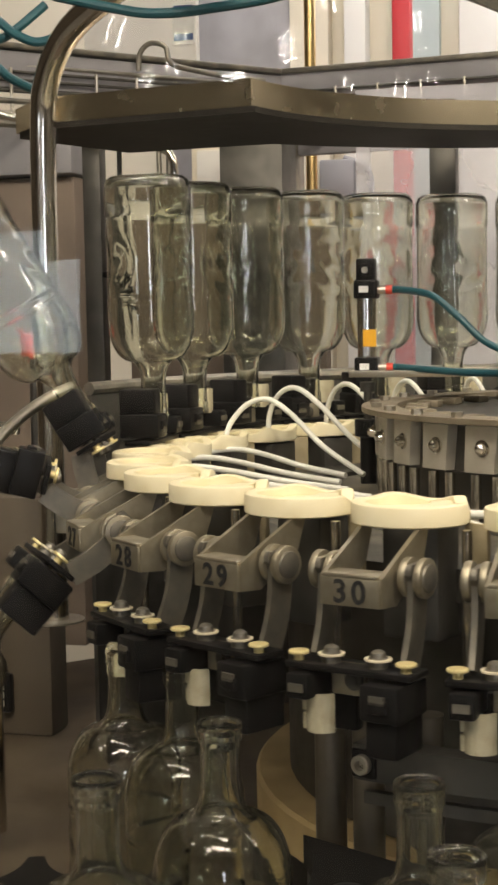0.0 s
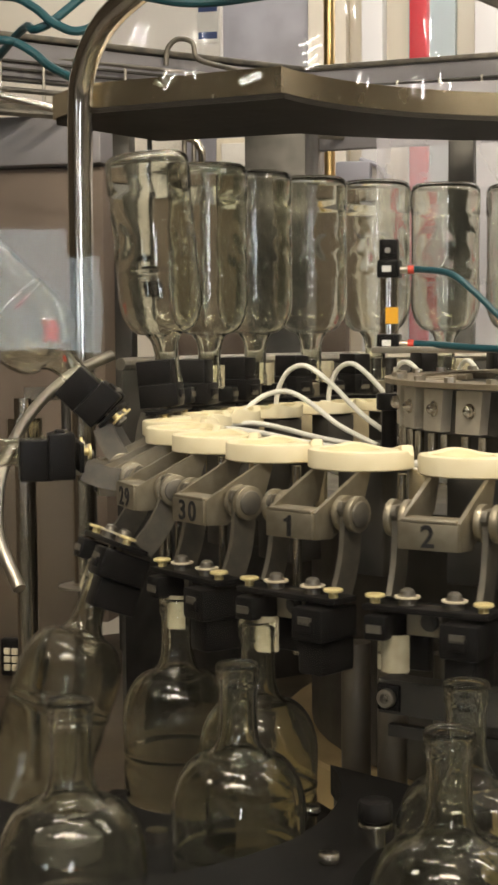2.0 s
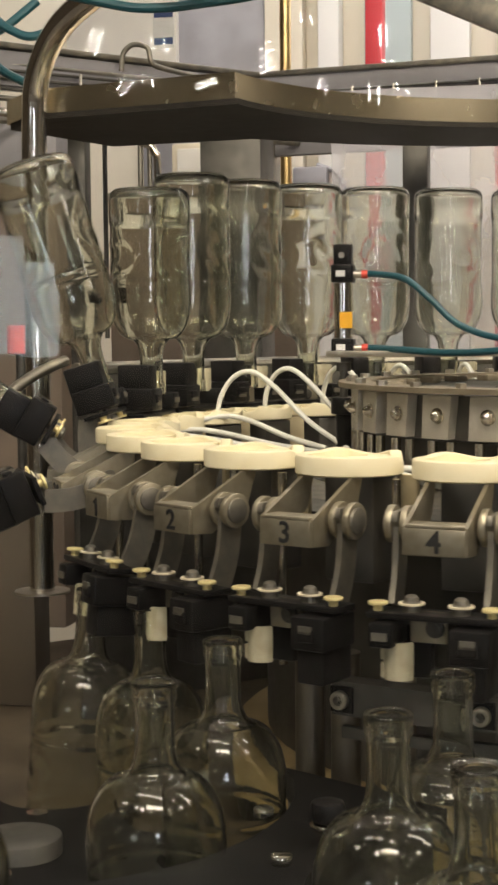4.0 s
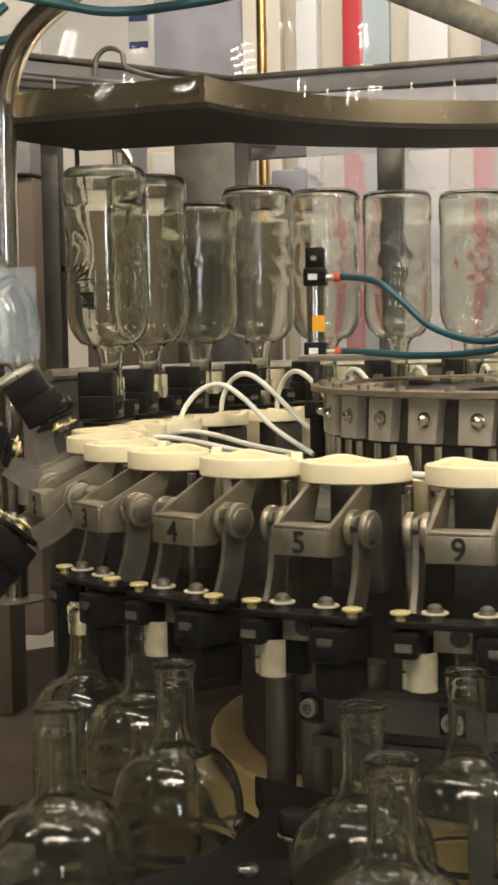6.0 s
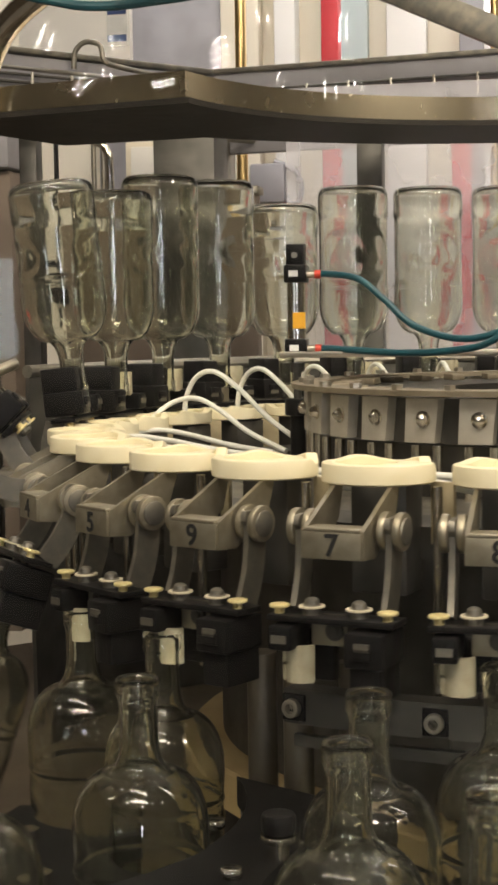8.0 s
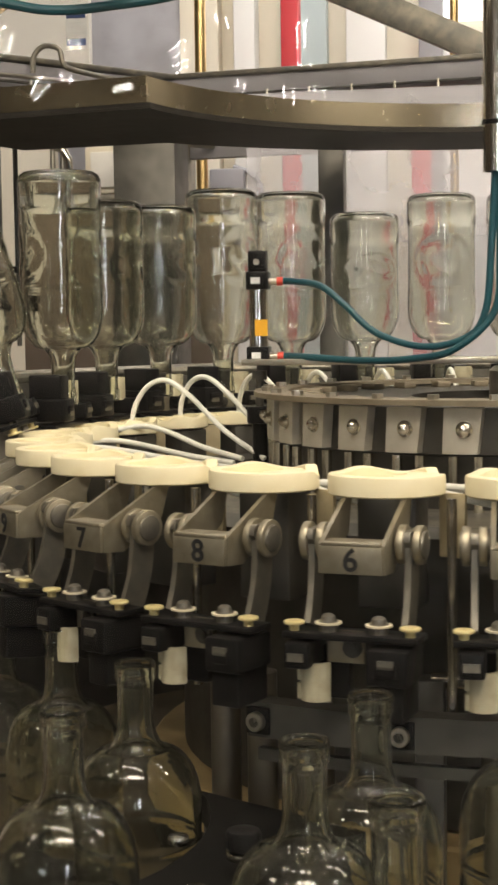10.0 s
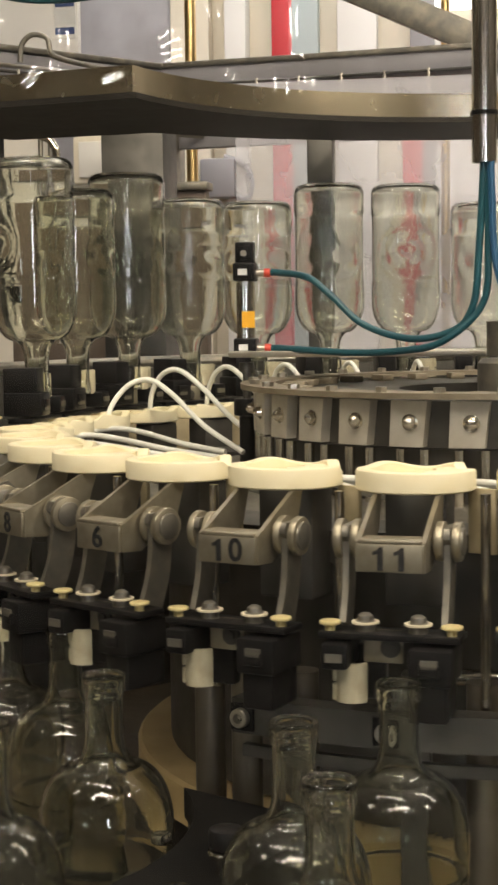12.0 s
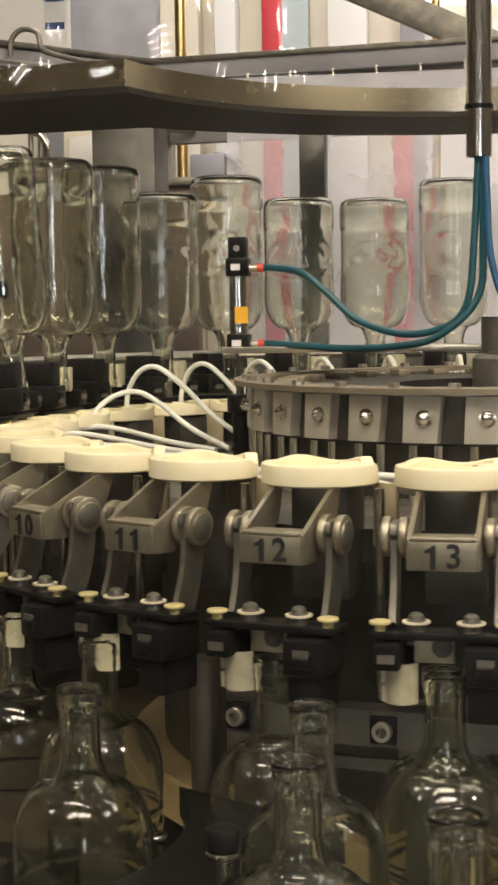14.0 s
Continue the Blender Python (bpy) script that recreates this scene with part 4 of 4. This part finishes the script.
def carousel():
    bm = bmesh.new()
    lathe(bm, [(0.345, 1.150), (0.405, 1.150), (0.405, 1.128), (0.345, 1.128)], 90, closed=True)
    part("rim", bm, DARK_STEEL, CAROUSEL)
    bm = bmesh.new()
    lathe(bm, [(0.12, 1.146), (0.344, 1.146), (0.344, 1.134), (0.12, 1.134)], 90, closed=True)
    part("plate", bm, CAST, CAROUSEL)
    bm = bmesh.new()
    lathe(bm, [(0.212, 1.233), (0.243, 1.233), (0.243, 1.2285), (0.212, 1.2285)], 90, closed=True)
    part("drum_flange", bm, DRUM_TOP, CAROUSEL)
    bm = bmesh.new()
    lathe(bm, [(0.10, 1.226), (0.222, 1.226), (0.222, 1.190), (0.214, 1.188), (0.214, 1.14), (0.10, 1.14)], 60, closed=True)
    part("drum", bm, DARK_STEEL, CAROUSEL)
    bm = bmesh.new()
    lathe(bm, [(0.0, 1.252), (0.026, 1.252), (0.03, 1.248), (0.03, 1.15), (0.10, 1.14), (0.10, 0.846), (0.0, 0.846)], 48)
    part("hub_column", bm, CAST, CAROUSEL)
    for k in range(30):
        m = about(PITCH * k)
        at = about(PITCH * k, 0.428, 1.1958)
        disc = part("disc", HEAD["disc"], None, CAROUSEL, "cream nylon disc", at)
        part("insert", HEAD["insert"], None, disc)
        part("post", HEAD["post"], None, CAROUSEL, "", at)
        part("web", HEAD["web"], None, CAROUSEL, "", at)
        part("drop_rod", HEAD["drop_rod"], None, CAROUSEL, "", at)
        br = part("bracket", HEAD["bracket"], None, CAROUSEL, "aluminium number bracket", m)
        digits(NUMBERS[k], br)
        pv = about(PITCH * k, 0.478, 1.157)
        for y in (-0.031, 0.031):
            boss = part("boss", HEAD["boss"], None, CAROUSEL, "", pv @ pose(0, y, 0))
            part("pin", HEAD["pin"], None, boss)
        HOSES.append(part("hose", HEAD["hose"], None, CAROUSEL, "white plastic hose"))
        dm = about(PITCH * k + 0.7, 0.226, 1.209)
        pl = part("drum_plate", HEAD["drum_plate"], None, CAROUSEL, "", dm)
        part("drum_bolt", HEAD["drum_bolt"], None, pl, "", pose(0.005, 0, 0.001))
        part("drum_rod", HEAD["drum_rod"], None, CAROUSEL, "", dm)
        part("drum_nut", HEAD["drum_nut"], None, CAROUSEL, "", about(PITCH * k + 6.7, 0.232, 1.233))
        part("drum_block", HEAD["drum_block"], None, CAROUSEL, "", about(PITCH * k + 0.7, 0.196, 1.229))
        arm = part("gripper_arm", HEAD["bridge"], None, CAROUSEL, "swinging steel gripper arm")
        for y in (-0.031, 0.031):
            part("lever", HEAD["lever"], None, arm, "curved steel lever", pose(0, y, 0))
        for y in (-0.026, 0.026):
            part("jaw", HEAD["jaw" if y > 0 else "slim_jaw"], None, arm, "black plastic jaw", pose(0.022, y if y > 0 else -0.034, -0.0715))
            part("nut", HEAD["nut"], None, arm, "", pose(0.026, y * 0.62, -0.0400))
            part("washer", HEAD["washer"], None, arm, "white washer", pose(0.026, y * 0.62, -0.0405))
            part("cap", HEAD["cap"], None, arm, "cream yellow cap", pose(0.030, y * 1.42, -0.0445))
            part("jaw_badge", HEAD["jaw_badge"], None, arm, "", pose(0.022 if y > 0 else 0.018, y if y > 0 else -0.032, -0.0715))
        part("pad", HEAD["pad"], None, arm, "white nylon roller pad", pose(0.024, -0.0252, -0.0760))
        part("clamp_plate", HEAD["clamp_plate"], None, arm, "", pose(0.022, -0.006, -0.0550))
        part("clamp_bolt", HEAD["clamp_bolt"], None, arm, "", pose(0.022, -0.001, -0.0550))
        ARMS.append(arm)


carousel()


# ---- the fixed cylinder with its hoses ----
def cylinder():
    x, y = -0.256, 0.085
    ob = thing("air_cylinder", None, None, "small pneumatic cylinder with black ends and a yellow label", "air cylinder")
    bm = bmesh.new()
    rod(bm, (x, y, 1.263), (x, y, 1.326), 0.0092, 28)
    part("barrel", bm, POLISHED, ob)
    for z, h in ((1.326, 0.018), (1.253, 0.018)):
        end = part("end_cap", B(((x, y, z + h / 2), (0.022, 0.022, h)), bevel=0.002), BLACK, ob)
        part("plate", B(((x - 0.001, y - 0.0114, z + h / 2), (0.009, 0.0008, 0.006))), PAPER, end)
        bm = bmesh.new()
        rod(bm, (x + 0.011, y - 0.002, z + 0.008), (x + 0.019, y - 0.002, z + 0.008), 0.0035, 12)
        part("fitting", bm, STEEL, ob)
        bm = bmesh.new()
        rod(bm, (x + 0.019, y - 0.002, z + 0.008), (x + 0.025, y - 0.002, z + 0.008), 0.0042, 14)
        part("collet", bm, RED_PL, ob, "red push-in collet")
    part("top_clevis", B(((x, y, 1.353), (0.0175, 0.0175, 0.022)), bevel=0.0015), BLACK, ob)
    bm = bmesh.new()
    rod(bm, (x, y - 0.011, 1.353), (x, y - 0.0085, 1.353), 0.003, 12)
    part("clevis_pin", bm, STEEL, ob)
    part("label", B(((x + 0.004, y - 0.0092, 1.289), (0.0125, 0.0016, 0.016))), YELLOW, ob, "yellow label")
    bm = bmesh.new()
    rod(bm, (x, y, 1.17), (x, y, 1.247), 0.004, 14)
    rod(bm, (x, y, 1.238), (x, y, 1.247), 0.0075, 16)
    part("piston_rod", bm, DARK_STEEL, ob)
    bm = bmesh.new()
    rod(bm, (x, y, 1.195), (x, y, 1.212), 0.013, 24, bevel=0.002)
    rod(bm, (x, y, 1.150), (x, y, 1.195), 0.008, 16)
    part("foot", bm, BLACK, ob)
    # shelf bar that carries it
    sh = thing("shelf_bar", None, None, "flat stainless bar on the hub carrying the cylinder", "shelf bar")
    part("bar", B(((0.03, y + 0.002, 1.2555), (0.60, 0.05, 0.006)), bevel=0.001), STEEL, sh)
    bm = bmesh.new()
    rod(bm, (0.0, 0.0, 1.2545), (0.0, 0.0, 1.285), 0.022, 24)
    part("collar", bm, CAST, sh)
    # hoses
    for z, mid, name in ((1.334, ((-0.19, 0.05, 1.328), (-0.165, 0.04, 1.309), (-0.135, 0.03, 1.283), (-0.09, 0.01, 1.27), (-0.05, -0.005, 1.278)), "upper"), (1.261, ((-0.20, 0.06, 1.26), (-0.15, 0.04, 1.257), (-0.10, 0.01, 1.259), (-0.06, -0.01, 1.268)), "lower")):
        bm = bmesh.new()
        dx = 0.0 if name == "upper" else 0.008
        tube(bm, [(x + 0.022, y - 0.002, z), (x + 0.032, y - 0.004, z)] + list(mid) + [(-0.033 + dx, -0.012, 1.301), (-0.028 + dx, -0.012, 1.351), (-0.0245 + dx / 3, -0.011, 1.42), (-0.0245, -0.0095, 1.46)], 0.0033, 10, 8)
        thing("air_hose", bm, TEAL, "teal plastic air hose from cylinder to pipe", "air hose", "air hoses")
    bm = bmesh.new()
    tube(bm, [(-0.018, -0.014, 1.46), (-0.017, -0.016, 1.40), (-0.012, -0.018, 1.331), (0.01, -0.02, 1.281), (0.05, -0.01, 1.266)], 0.0033, 10, 8)
    thing("air_hose", bm, BLUE, "blue plastic air hose hanging from the pipe", "air hose", "air hoses")


cylinder()


def hanging_pipe():
    bm = bmesh.new()
    lathe(bm, [(0.0113, 1.425), (0.0113, 2.6), (0.0095, 2.6), (0.0095, 1.425)], 28, closed=True)
    ob = thing("hanging_pipe", bm, POLISHED, "polished stainless hose pipe over the carousel", "pipe", m=pose(-0.0235, -0.0095, 0))
    bm = bmesh.new()
    rod(bm, (0, 0, 1.466), (0, 0, 1.470), 0.0128, 24)
    part("cable_tie", bm, BLACK, ob, "black cable tie")
    part("bracket", B(((0.0, 0, 2.62), (0.5, 0.04, 0.04))), CAST, ob)


hanging_pipe()


def top_hoses():
    for i, pts in enumerate((
        ((-0.80, 0.25, 1.66), (-0.69, 0.16, 1.64), (-0.656, 0.15, 1.625), (-0.63, 0.15, 1.605), (-0.60, 0.16, 1.60), (-0.55, 0.2, 1.64)),
        ((-0.80, 0.25, 1.61), (-0.70, 0.15, 1.592), (-0.677, 0.15, 1.588), (-0.655, 0.15, 1.575), (-0.641, 0.16, 1.562), (-0.62, 0.2, 1.55)),
        ((-0.78, 0.3, 1.585), (-0.69, 0.2, 1.612), (-0.66, 0.16, 1.603), (-0.64, 0.16, 1.61), (-0.61, 0.18, 1.64)),
        ((-0.53, 0.0, 1.61), (-0.472, 0.0, 1.595), (-0.433, 0.0, 1.588), (-0.382, 0.0, 1.589), (-0.30, 0.0, 1.60), (-0.2, -0.05, 1.63)))):
        bm = bmesh.new()
        tube(bm, pts, 0.0048, 10, 12)
        thing("air_hose", bm, TEAL, "teal air hose along the machine frame", "air hose", "frame hoses")
    bm = bmesh.new()
    tube(bm, [(-0.710, 0.79, 1.664), (-0.707, 0.79, 1.689), (-0.691, 0.79, 1.702), (-0.669, 0.79, 1.696), (-0.663, 0.79, 1.675), (-0.650, 0.81, 1.668), (-0.61, 0.92, 1.668), (-0.57, 0.98, 1.668)], 0.004, 10, 8)
    thing("cable_loop", bm, CAST, "grey cable looped over the frame", "cable")


top_hoses()


# ---- bottles ----
def bottle_mesh(height, name):
    """A round-shouldered clear bottle, lip at the origin, hollow, with a thick base."""
    h = height
    R = 0.0405
    sh = [(0.0119, -0.040), (0.0128, -0.0455), (0.0148, -0.0505), (0.0185, -0.0550)]
    sh += [(0.0185 + (R - 0.0185) * math.sin(u) ** 0.95, -0.0550 - 0.036 * (1 - math.cos(u))) for u in np.linspace(0.17, math.pi / 2, 10)]
    outer = [(0.0122, 0.0), (0.0131, -0.0012), (0.0132, -0.0048), (0.0126, -0.0062), (0.0126, -0.0072), (0.0131, -0.0085), (0.0130, -0.0110), (0.0118, -0.0125), (0.0116, -0.016), (0.0115, -0.026), (0.0116, -0.034), (0.0117, -0.037)] + sh
    outer += [(R, -0.098), (R - 0.0004, -0.1065), (R - 0.0005, -0.1095), (R - 0.0001, -0.1110), (R - 0.0001, -0.1125), (R - 0.0007, -0.1140)] + [(R - 0.0009, -(0.116 + (h - 0.161) * q / 16)) for q in range(17)] + [ (R - 0.0009, -(h - 0.038)), (R - 0.0009, -(h - 0.036)), (R + 0.0001, -(h - 0.033)), (R + 0.0002, -(h - 0.02)), (R, -(h - 0.008)), (R - 0.002, -(h - 0.003)), (R - 0.006, -h), (R - 0.012, -h + 0.0005), (0.012, -h + 0.006), (0, -h + 0.007)]
    w = 0.0020
    inner = [(0.0, -h + 0.0090), (0.012, -h + 0.0080), (R - 0.012, -h + 0.0030), (R - 0.0070, -h + 0.0034), (R - 0.0048, -h + 0.0048), (R - w - 0.0014, -h + 0.0068), (R - w - 0.0003, -h + 0.009), (R - w, -h + 0.0115), (R - w, -h + 0.014), (R - w, -h + 0.018), (R - w, -0.110), (R - w, -0.105), (R - w, -0.098)]
    inner += [(r - w, z - 0.0012) for r, z in sh[::-1]] + [(0.0094, -0.037), (0.0092, -0.026), (0.0092, -0.006), (0.0094, -0.003), (0.0108, -0.0004)]
    bm = bmesh.new()
    lathe(bm, outer + inner, 56, closed=False)
    # moulded oval and scroll on two sides of the body
    mid, half = -(0.116 + h - 0.045) / 2, (h - 0.161) / 2
    for v in bm.verts:
        r = math.hypot(v.co.x, v.co.y)
        if r > R - 0.0012 and abs(v.co.z - mid) < half:
            a = math.atan2(v.co.y, v.co.x)
            for side in (0.0, math.pi):
                d = (a - side + math.pi) % (2 * math.pi) - math.pi
                q = math.hypot(d / 0.8, (v.co.z - mid) / (half * 0.86))
                lift = 0.0007 * math.exp(-((q - 0.85) / 0.13) ** 2) + 0.0005 * math.exp(-((q - 0.35) / 0.2) ** 2) * math.cos(5 * d + 260 * v.co.z)
                v.co.x *= 1 + lift / r
                v.co.y *= 1 + lift / r
    # close the lip
    ring = [e for e in bm.edges if e.is_boundary]
    if ring:
        bmesh.ops.bridge_loops(bm, edges=ring)
    bmesh.ops.recalc_face_normals(bm, faces=bm.faces)
    me = bpy.data.meshes.new(name)
    bm.to_mesh(me)
    bm.free()
    me.materials.append(GLASS)
    me.shade_smooth()
    return me


TALL, SHORT = bottle_mesh(0.226, "bottle_tall"), bottle_mesh(0.204, "bottle_short")
SHORT_HEADS = {-3, 0, 1, 3, 9, 11}
BOTTLES = []


def add_bottle(k, outgoing):
    me = SHORT if k in SHORT_HEADS and not outgoing else TALL
    ob = thing("glass_bottle", me, None, "empty clear glass bottle with round shoulders" + (", shorter" if me is SHORT else ""), "bottle", "bottles in the rinser")
    ob.visible_shadow = False
    BOTTLES.append((ob, k, outgoing))


for k in range(-18, 16):
    add_bottle(k, False)
for k in range(-2, 17):
    add_bottle(k, True)


# ---- what moves ----
def motions():
    walk(CAROUSEL, [(t, pose(0, 0, 0, 0, 0, turned(t))) for t in steps(0.5)])
    for k, arm in enumerate(ARMS):
        rows = []
        for t in steps(0.2):
            a = turned(t) + PITCH * k
            rows.append((t, about(PITCH * k, PIVOT_R, PIVOT_Z) @ pose(0, 0, 0, 0, -swing(a), 0)))
        walk(arm, rows)
    # the hoses stand up behind and lie over on their side in front
    for k, hose in enumerate(HOSES):
        rows = []
        for t in steps(0.5):
            lie = (0.38 - math.sin(radians(turned(t) + PITCH * k))) / 0.35
            rows.append((t, about(PITCH * k, 0.262, 1.168) @ pose(0, 0, 0, 0, -1.5, 0) @ pose(0, 0, 0, 80 * ease(lie), 0, 0)))
        walk(hose, rows)
    for ob, k, outgoing in BOTTLES:
        walk(ob, [(t, bottle_pose(k, t, outgoing)) for t in steps(0.2)])
    for star, contact in ((STAR_IN, IN_ANGLE), (STAR_OUT, OUT_ANGLE)):
        x, y = star_centre(contact)
        walk(star, [(t, pose(x, y, 0, 0, 0, contact + 180 - (turned(t) - contact) * 45.0 / PITCH)) for t in steps(0.5)])


motions()
